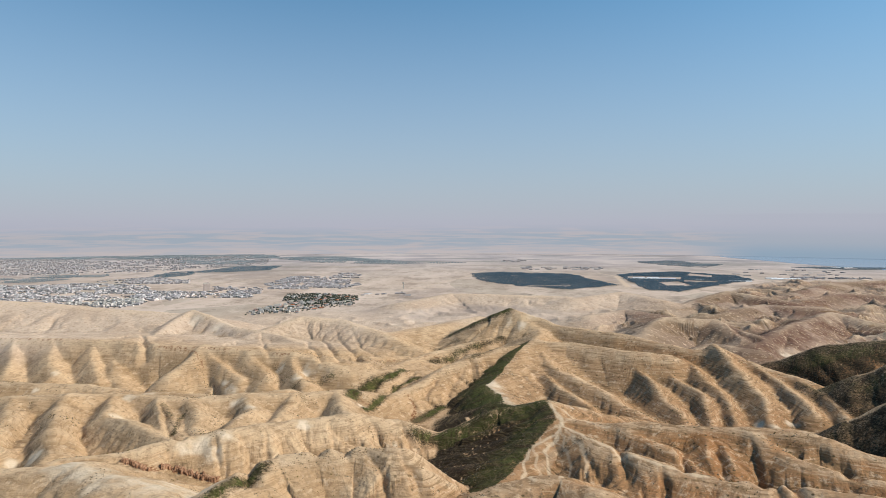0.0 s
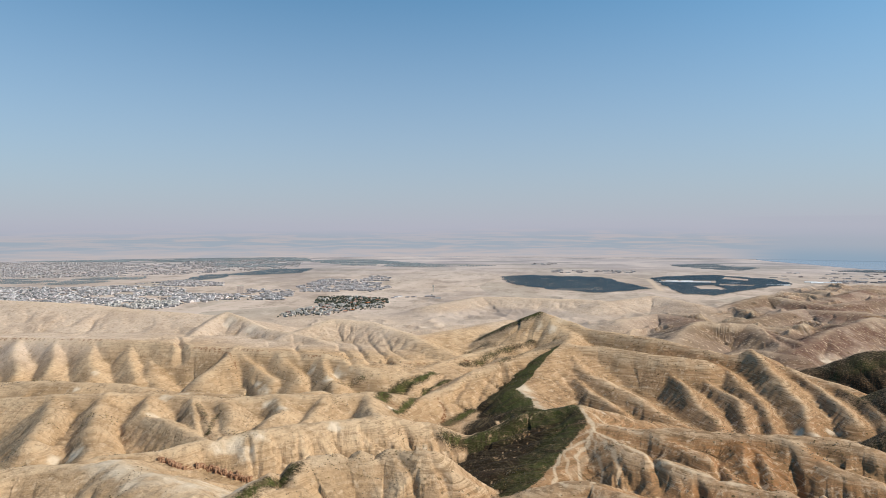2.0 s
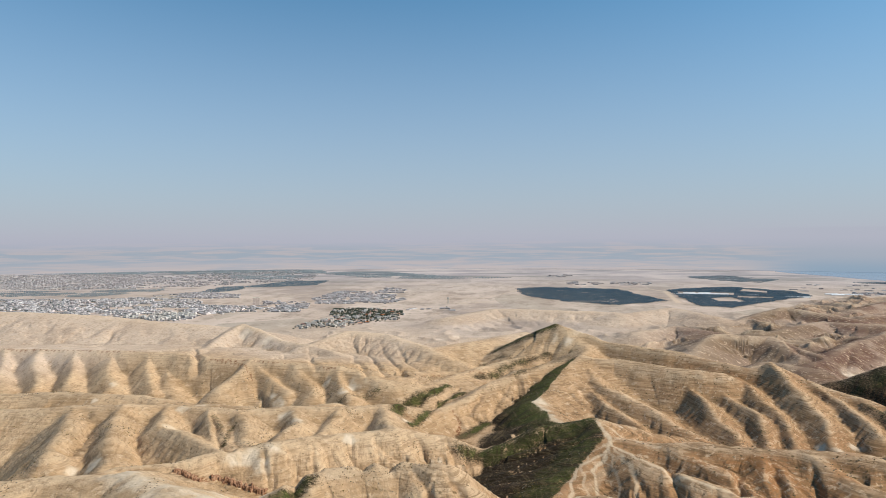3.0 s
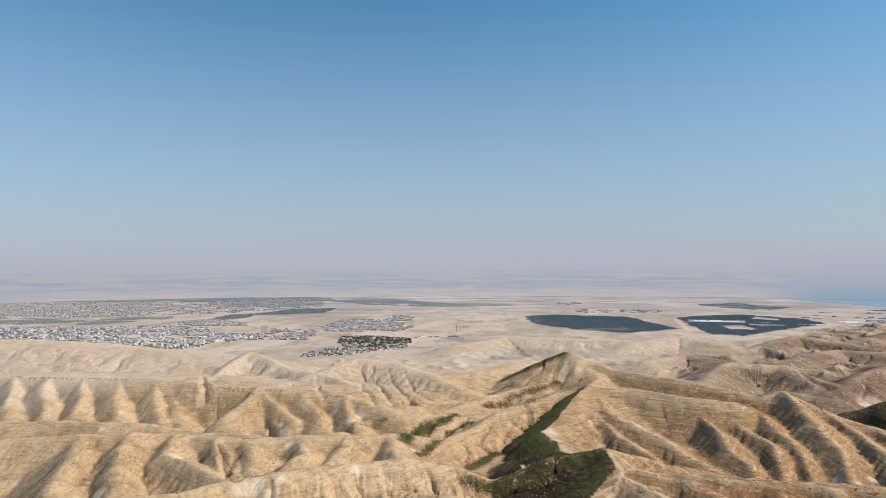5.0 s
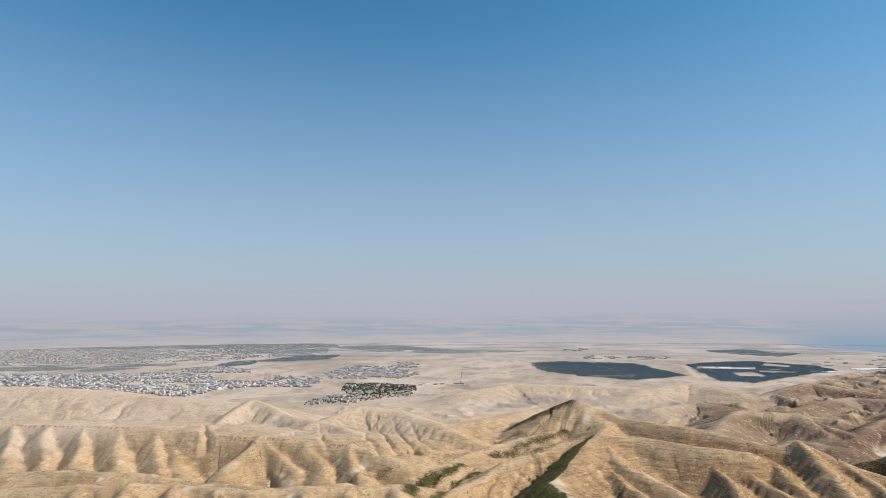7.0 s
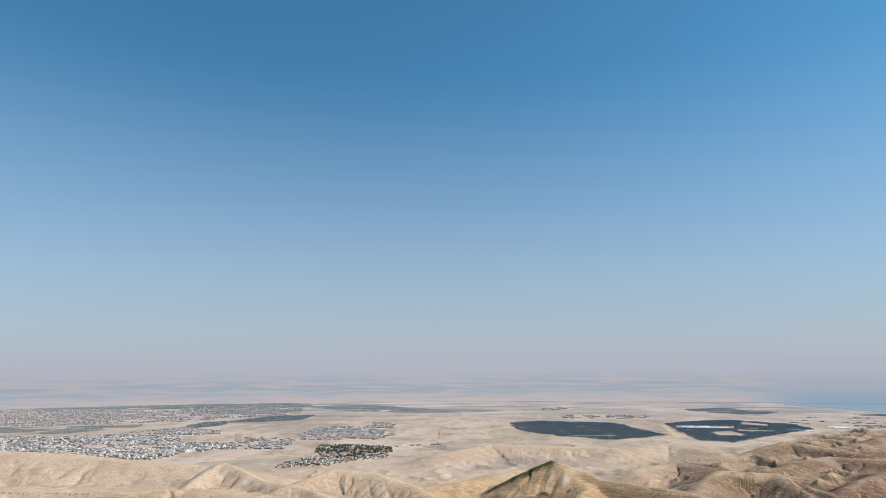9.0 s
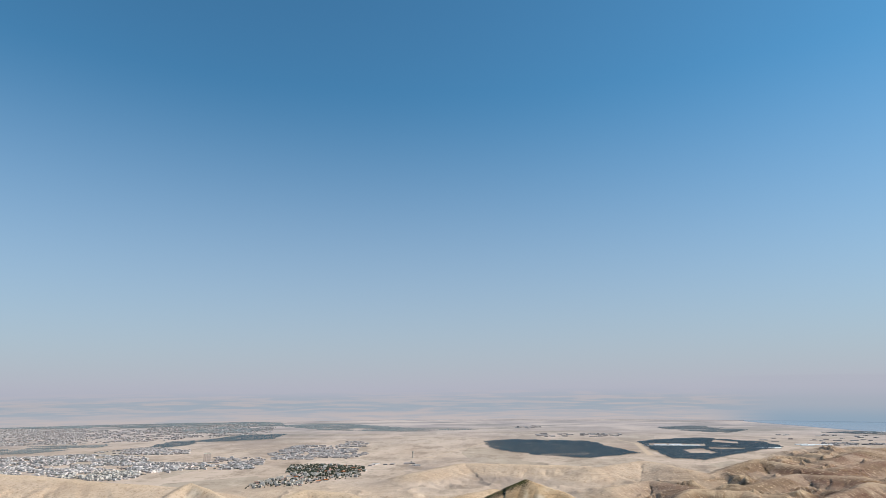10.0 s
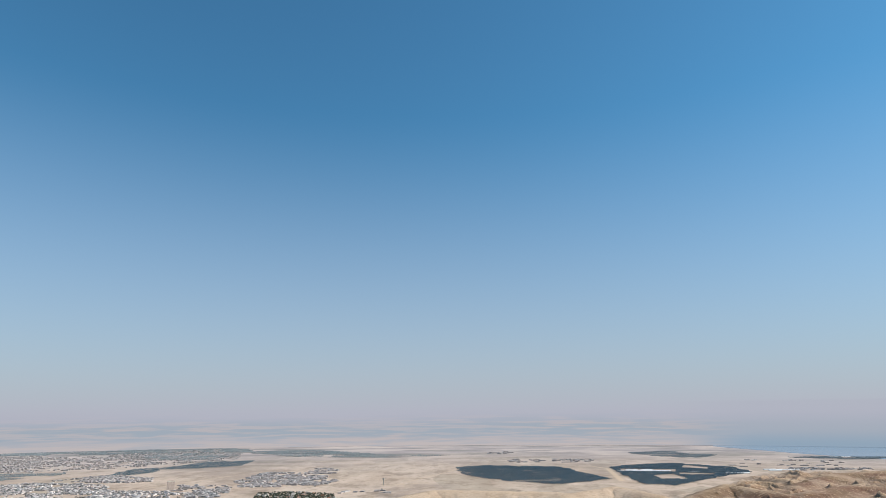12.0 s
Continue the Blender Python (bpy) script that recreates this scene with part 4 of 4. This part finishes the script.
def limbs(rng, z, reach):
    verts, faces = [], []
    for i in range(4):
        a = i * 1.57 + rng.uniform(-0.4, 0.4)
        v, f = stem(0.1, 0.04, 1.0)
        o = len(verts)
        for x, y, zz in v:
            verts.append((x + math.cos(a) * zz * reach, y + math.sin(a) * zz * reach, z + y * 0.2 + zz * reach * 0.8))
        faces += [tuple(o + j for j in t) for t in f]
    return verts, faces


def tree(rng, r, h, label):
    ob = new("tree")
    trunk = part("trunk", stem(0.28, 0.14, h, rng.uniform(-0.3, 0.3)), BARK, ob)
    part("limbs", limbs(rng, h * 0.7, r * 0.5), BARK, trunk)
    part("crown", crown(rng, r, h + r * 0.45, 34), LEAF, ob)
    return tagged(ob, label, "tree")


def cypress(rng, h, label):
    ob = new("tree")
    part("trunk", stem(0.2, 0.1, h * 0.3), BARK, ob)
    verts, faces = [], []
    for i in range(26):
        t = rng.random()
        v, f = lump(rng, (1.25 - t) * h * 0.13, 1.5)
        a, q, o = rng.uniform(0, 6.28), (1 - t) * h * 0.08, len(verts)
        verts += [(x + q * math.cos(a), y + q * math.sin(a), zz + h * (0.18 + 0.78 * t)) for x, y, zz in v]
        faces += [tuple(o + k for k in q3) for q3 in f]
    part("crown", (verts, faces), LEAF, ob)
    return tagged(ob, label, "tree")


def trees_stuff(name, spots, rng, size, material, label, category):
    verts, faces = [], []
    for x, y, z in spots:
        r = size * rng.uniform(0.6, 1.25)
        for _ in range(2):
            v, f = lump(rng, r, rng.uniform(0.5, 0.8))
            dx, dy, o = rng.normal(0, r * 0.4), rng.normal(0, r * 0.4), len(verts)
            verts += [(p + x + dx, q + y + dy, s + z + r * 0.75) for p, q, s in v]
            faces += [tuple(o + i for i in t) for t in f]
    ob = new(name, mesh_from(name, verts, faces, material))
    return tagged(ob, label, category, kind="stuff")


def palms(name, poly, step, size, rng, label, leaf, gaps=()):
    """A plantation: palms in rows, each a ring of bent fronds."""
    px, py = [p[0] for p in poly], [p[1] for p in poly]
    gx, gy = np.meshgrid(np.arange(min(px), max(px), step), np.arange(min(py), max(py), step))
    gx, gy = gx.ravel() + rng.normal(0, 0.06 * step, gx.size), gy.ravel() + rng.normal(0, 0.06 * step, gy.size)
    wob = 14 * perlin(gx / 60, gy / 60, 71)
    keep = inside(gx + wob, gy + 2 * wob, poly) & (perlin(gx / 45, gy / 45, 72) > -0.62)
    if leaf is PALM_FAR:  # old groves with clearings
        keep &= perlin(gx / 230, gy / 90, 73) + 0.4 * perlin(gx / 70, gy / 40, 74) > -0.22
    for g in gaps:
        keep &= ~inside(gx, gy, g)
    verts, faces = [], []
    far = leaf is PALM_FAR
    for x, y in zip(gx[keep], gy[keep]):
        h, r = size * rng.uniform(0.75, 1.2), size * rng.uniform(0.55, 0.8)
        turn = rng.uniform(0, 1)
        if far:
            v, f = lump(rng, h * 0.75, 0.8)
            o = len(verts)
            verts += [(p + x, q + y, s + h * 0.45) for p, q, s in v]
            faces += [tuple(o + i for i in t) for t in f]
            continue
        for i in range(5):
            a, o = i * 1.2566 + turn, len(verts)
            c, s, w = math.cos(a), math.sin(a), r * 0.42
            for q, zz, ww in ((0.0, h, 0.3), (0.55, h + r * 0.25, 1.0), (1.0, h - r * 0.5, 0.35)):
                verts += [(x + c * q * r - s * w * ww, y + s * q * r + c * w * ww, zz), (x + c * q * r + s * w * ww, y + s * q * r - c * w * ww, zz)]
            faces += [(o, o + 1, o + 3, o + 2), (o + 2, o + 3, o + 5, o + 4)]
        o, t = len(verts), 0.35
        verts += [(x - t, y, -1), (x + t, y - t, -1), (x + t, y + t, -1), (x, y, h)]
        faces += [(o, o + 1, o + 3), (o + 1, o + 2, o + 3), (o + 2, o, o + 3)]
    ob = new(name, mesh_from(name, verts, faces, leaf))
    return tagged(ob, label, "palm grove", kind="stuff")


# ---------------------------------------------------------------- landmarks on the plain
def apartment_tower(x, y):
    ob = new("apartment_block")
    part("wall", solid([(0, 0, -1, 20, 16, 28), (3, 1, 27.3, 6, 6, 3.2)]), TOWER_WALL, ob)
    part("roof", solid(parapet(20, 16, 27, 1.1, 0.5)), ROOF, ob)
    pane = mesh_from("window", *solid([(0, 0, 0, 0.9, 0.2, 1.0)]), GLASS)
    for s in range(8):
        for i in range(3):
            win = new("window", pane)
            win.parent, win.matrix_basis = ob, pose(-6 + 6 * i, -8.03, 1.6 + 3.2 * s)
        for i in range(2):
            win = new("window", pane)
            win.parent, win.matrix_basis = ob, pose(-10.03, -4 + 8 * i, 1.6 + 3.2 * s, 0, 0, 90)
    ob.matrix_basis = pose(x, y, 0.0, 0, 0, 24)
    return tagged(ob, "tall buff apartment block standing among low houses", "apartment block")


def water_tower(x, y):
    ob = new("water_tower")
    part("shaft", stem(1.9, 1.5, 15), CONCRETE, ob)
    v, f = stem(2.0, 3.4, 1.6)
    v2, f2 = stem(3.4, 3.3, 4.0)
    o = len(v)
    shape = [(a, b, c + 15) for a, b, c in v] + [(a, b, c + 16.6) for a, b, c in v2]
    part("tank", (shape, f + [tuple(o + i for i in t) for t in f2] + [tuple(o + 18 + i for i in range(6))]), CONCRETE, ob, "concrete tank")
    ob.matrix_basis = pose(x, y, 0)
    return tagged(ob, "slender grey concrete water tower on the bare plain", "water tower")


def greenhouse(length, width):
    ob = new("greenhouse")
    verts, faces, n = [], [], 7
    for e in (-1, 1):
        for i in range(n + 1):
            a = math.pi * i / n
            verts.append((e * length / 2, math.cos(a) * width / 2, 0.8 + math.sin(a) * 3.2))
    for i in range(n):
        faces.append((i, i + 1, n + 2 + i, n + 1 + i))
    faces += [tuple(range(n, -1, -1)), tuple(range(n + 1, 2 * n + 2))]
    part("film", (verts, faces), FILM, ob)
    part("base_wall", solid([(0, -width / 2, -0.5, length, 0.3, 1.4), (0, width / 2, -0.5, length, 0.3, 1.4)]), CONCRETE, ob)
    return tagged(ob, "long white plastic-covered greenhouse tunnel beside the groves", "greenhouse", "greenhouses by the groves")


TOWER_WALL = simple("buff_render", (0.50, 0.40, 0.34), (0.58, 0.47, 0.40), 0.15, 0.9, 0.02)
rng = np.random.default_rng(7)

# the village on its low hill
VILLAGE = [(-454, 1397), (-464, 1524), (-418, 1614), (-422, 1702), (-342, 1676), (-246, 1729), (-231, 1602), (-309, 1513), (-364, 1406)]
GROVE_TOP = [(-441, 1702), (-468, 1861), (-386, 1894), (-253, 1830), (-233, 1702), (-271, 1614), (-356, 1602)]
spots = np.concatenate([scatter(VILLAGE, 11.0, rng, 0.8), scatter(GROVE_TOP, 15, rng, 0.8)])
spots = spots[rng.permutation(len(spots))]
houses(spots[:150], "houses of the hill village", rng, [0, 0, 1, 3, 4])
t1, t2, t3 = (tree(rng, 1.9, 1.7, "dark green broad-crowned tree among village houses"), tree(rng, 2.4, 2.0, "large dark leafy tree beside village houses"),
              cypress(rng, 5.5, "narrow dark cypress beside village houses"))
spots = np.concatenate([scatter(GROVE_TOP, 7.5, rng, 0.9), scatter(VILLAGE, 14, rng, 0.9)])
spots = spots[rng.permutation(len(spots))]
for x, y, z in spots[:280]:
    ob = copy_thing((t1, t2, t2, t3)[int(rng.random() * 4)], pose(x, y, z - 0.3, 0, 0, rng.uniform(0, 360)))
    ob["group"] = "trees of the hill village"
if len(spots) > 280:
    trees_stuff("village_trees", spots[280:], rng, 2.7, LEAF, "dark trees packed between village houses", "trees")

# the town
TOWN_NEAR = [(-2124, 2113), (-1420, 2154), (-1282, 2220), (-1018, 2133), (-927, 1961), (-797, 1927), (-615, 1961), (-552, 1785), (-733, 1771), (-808, 1557), (-971, 1557), (-1674, 1663)]
spots = scatter(TOWN_NEAR, 13.0, rng, 1.0, 0.02)
order = np.argsort(np.hypot(spots[:, 0] + 900, spots[:, 1] - 1650))
houses(spots[order[:110]], "houses at the town's edge", rng, [0, 1, 1, 2, 3])
town_stuff("town_houses", spots[order[110:]], rng, 6.2, "crowded white and grey flat-roofed town houses", PLASTER_FAR)
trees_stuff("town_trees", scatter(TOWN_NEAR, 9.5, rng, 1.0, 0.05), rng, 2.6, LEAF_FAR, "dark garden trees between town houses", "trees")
DISTRICTS = [  # outline, spacing, house size, thinning, share of trees
    ([(-3809, 3794), (-2265, 3929), (-1745, 3098), (-1553, 2649), (-2539, 2527)], 12, 6, 0.2, 1.5),
    ([(-2150, 3729), (-1106, 4001), (-952, 3333), (-1228, 2972), (-1370, 2819), (-1566, 2715)], 17, 6.5, 0.34, 1.1),
    ([(-1280, 2289), (-1180, 2498), (-966, 2363), (-927, 2243), (-1029, 2198)], 12, 8, 0.02, 1.3),
    ([(-777, 2113), (-643, 2113), (-551, 1927), (-574, 1830), (-697, 1894)], 14, 7, 0.15, 0.7),
    ([(-1979, 4075), (-1405, 4492), (-1099, 3729), (-1446, 3283)], 24, 10, 0.25, 0.7),
    ([(-635, 2220), (-614, 2556), (-423, 2527), (-285, 2176), (-338, 2016), (-563, 2034)], 13, 7.5, 0.08, 1.4),
    ([(-492, 2715), (-415, 2783), (-305, 2498), (-409, 2442)], 18, 8, 0.15, 0),
    ([(-262, 1997), (-85, 1910), (-96, 1785), (-240, 1830)], 30, 9, 0.35, 2),
    ([(394, 3188), (829, 3188), (736, 2932), (395, 2972)], 30, 10, 0.3, 0),
    ([(372, 3860), (522, 3929), (487, 3667), (354, 3667)], 34, 10, 0.1, 0),
    ([(1379, 3055), (1885, 2894), (1666, 2556), (1229, 2617)], 60, 10, 0.35, 0),
    ([(1433, 2556), (1700, 2470), (1644, 2389), (1355, 2416)], 30, 9, 0.1, 1.5),
]
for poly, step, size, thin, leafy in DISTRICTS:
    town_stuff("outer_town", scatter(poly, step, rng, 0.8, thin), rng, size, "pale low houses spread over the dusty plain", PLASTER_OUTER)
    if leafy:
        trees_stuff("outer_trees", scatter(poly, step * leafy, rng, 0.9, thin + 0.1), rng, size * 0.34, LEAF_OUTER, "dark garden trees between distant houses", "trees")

# plantations
GAPS = [
    [(759, 2556), (957, 2498), (916, 2389), (729, 2442)],
    [(786, 2266), (876, 2314), (857, 2133), (769, 2133)],
    [(1077, 2715), (1121, 2587), (1082, 2498), (1015, 2587)],
    [(285, 2144), (441, 2144), (435, 2113), (281, 2113)],
    [(263, 2289), (294, 2289), (291, 2266), (260, 2266)],
    [(917, 2363), (1024, 2314), (1003, 2266), (888, 2289)],
]
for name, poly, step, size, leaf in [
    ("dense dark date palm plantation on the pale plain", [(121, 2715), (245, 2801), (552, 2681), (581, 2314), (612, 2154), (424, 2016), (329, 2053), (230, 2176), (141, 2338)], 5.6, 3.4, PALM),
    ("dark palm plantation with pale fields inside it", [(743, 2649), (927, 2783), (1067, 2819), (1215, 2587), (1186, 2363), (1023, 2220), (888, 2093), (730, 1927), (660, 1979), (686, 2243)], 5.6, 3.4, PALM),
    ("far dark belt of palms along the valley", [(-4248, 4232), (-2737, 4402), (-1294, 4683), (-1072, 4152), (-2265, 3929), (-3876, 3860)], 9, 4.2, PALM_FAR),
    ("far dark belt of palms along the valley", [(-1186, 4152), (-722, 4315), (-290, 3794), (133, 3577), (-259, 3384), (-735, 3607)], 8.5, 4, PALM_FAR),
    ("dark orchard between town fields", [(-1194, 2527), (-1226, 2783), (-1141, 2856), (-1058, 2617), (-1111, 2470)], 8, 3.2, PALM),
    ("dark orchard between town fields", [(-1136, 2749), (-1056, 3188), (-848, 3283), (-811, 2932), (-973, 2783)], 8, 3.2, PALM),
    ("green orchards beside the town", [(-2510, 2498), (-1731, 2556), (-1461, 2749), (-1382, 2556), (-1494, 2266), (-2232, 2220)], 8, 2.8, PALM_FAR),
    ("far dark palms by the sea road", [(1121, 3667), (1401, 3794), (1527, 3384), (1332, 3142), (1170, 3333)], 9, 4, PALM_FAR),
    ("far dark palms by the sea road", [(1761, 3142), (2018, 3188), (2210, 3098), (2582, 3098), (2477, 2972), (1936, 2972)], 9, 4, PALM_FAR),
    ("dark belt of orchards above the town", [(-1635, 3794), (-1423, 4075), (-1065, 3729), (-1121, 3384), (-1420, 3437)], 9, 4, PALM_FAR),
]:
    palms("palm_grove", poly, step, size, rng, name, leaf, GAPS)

apartment_tower(-740, 1944)
water_tower(-131, 2053)
gh = greenhouse(46, 9)
gh.matrix_basis = pose(736, 2442, 0)
for x, y, turn in [
    (769, 2442, 0),
    (816, 2448, 4),
    (860, 2448, 0),
    (892, 2442, -3),
    (785, 2492, 0),
    (842, 2492, 2),
    (1299, 2456, 0),
    (1336, 2442, 2),
    (1381, 2442, 0),
    (1300, 2416, 0),
    (1967, 3107, 0),
    (2029, 3115, 0),
    (-1541, 3860, 0),
    (-1471, 3860, 0),
    (981, 2389, 8),
    (1093, 2326, 6),
    (1129, 2314, 5),
]:
    copy_thing(gh, pose(x, y, 0, 0, 0, turn))

# masters of the repeats go among their own kind
for ob, (x, y) in zip(KINDS, [(-437, 1443), (-427, 1493), (-420, 1557), (-408, 1602), (-391, 1638)]):
    ob.matrix_basis, ob["group"] = pose(x, y, height(x, y), 0, 0, 20), "houses of the hill village"
for ob, (x, y) in zip((t1, t2, t3), [(-439, 1771), (-397, 1785), (-340, 1743)]):
    ob.matrix_basis, ob["group"] = pose(x, y, height(x, y)), "trees of the hill village"


# ---------------------------------------------------------------- scrub on the near hills
def scrub():
    n = 62000
    a, r = np.radians(rng.uniform(-42, 42, n)), 315 + 560 * rng.random(n) ** 0.9
    x, y = r * np.sin(a), r * np.cos(a)
    keep = perlin(x / 55, y / 55, 81) + 0.7 * perlin(x / 18, y / 18, 82) > 0.33 + 0.5 * rng.random(n)
    keep |= (np.hypot((x + 80) / 1.5, y - 385) < 34) & (rng.random(n) < 0.2)  # the dotted hill
    x, y = x[keep], y[keep]
    z = land(x[None], y[None])[0][0]
    verts, faces = [], []
    for p, q, s in zip(x, y, z):
        v, f = lump(rng, rng.choice([0.25, 0.3, 0.35, 0.45, 0.6]) * (0.7 + math.hypot(p, q) / 1100), 0.7)
        o = len(verts)
        verts += [(u + p, w + q, t + s + 0.1) for u, w, t in v]
        faces += [tuple(o + i for i in t) for t in f]
    ob = new("scrub", mesh_from("scrub", verts, faces, SCRUB))
    return tagged(ob, "low dry thorn scrub dotted over the slopes", "scrub", kind="stuff")


scrub()


# ---------------------------------------------------------------- the red rock band in the near slope
def boulder(rng, w, d, h):
    """An angular block, wider at its foot, with shaken corners."""
    v = []
    for zz, q in ((-2.2, 1.1), (h * 0.55, 1.0), (h, 0.72)):
        for sx, sy in ((-1, -1), (0.1, -1.25), (1, -1), (1, 1), (-1, 1)):
            v.append((sx * w / 2 * q * rng.uniform(0.82, 1.12), sy * d / 2 * q * rng.uniform(0.75, 1.15), zz * rng.uniform(0.9, 1.1)))
    f = [(r + i, r + (i + 1) % 5, r + 5 + (i + 1) % 5, r + 5 + i) for r in (0, 5) for i in range(5)]
    return v, f + [(10, 11, 12, 13, 14), (4, 3, 2, 1, 0)]


def rock_ledge(pts, label, rng):
    """Broken blocks of rock side by side along a line, each set into the slope."""
    ob = new("rock_ledge")
    for (ax, ay), (bx, by) in zip(pts, pts[1:]):
        n = max(2, round(math.hypot(bx - ax, by - ay) / 0.6))
        for i in range(n):
            u = (i + rng.uniform(0.2, 0.8)) / n
            x, y = ax + (bx - ax) * u, ay + (by - ay) * u + rng.normal(0, 0.7)
            block = part("rock", boulder(rng, rng.uniform(0.8, 1.9), rng.uniform(2.2, 3.8), rng.uniform(1.6, 4.2) * (0.6 + 0.4 * noise.noise((x * 0.3, 2.0, 0.0)))), ROCK, ob)
            block.matrix_basis = pose(x, y, height(x, y) - 0.2, rng.normal(0, 5), rng.normal(0, 6), rng.normal(0, 14))
    return tagged(ob, label, "rock ledge")


ROCK = simple("red_brown_rock", (0.25, 0.12, 0.065), (0.40, 0.235, 0.135), 0.7, 0.95, 0.3)
BAND = [(-222, 426), (-215, 425), (-208, 423), (-202, 423), (-197, 429), (-193, 434), (-186, 434), (-179, 432), (-172, 432), (-165, 430), (-160, 430), (-158, 430)]
rock_ledge(BAND[:4], "broken red-brown rock ledge in a chalky slope", np.random.default_rng(5))
rock_ledge(BAND[4:], "long red-brown rock ledge above a white chalk slope", np.random.default_rng(6))
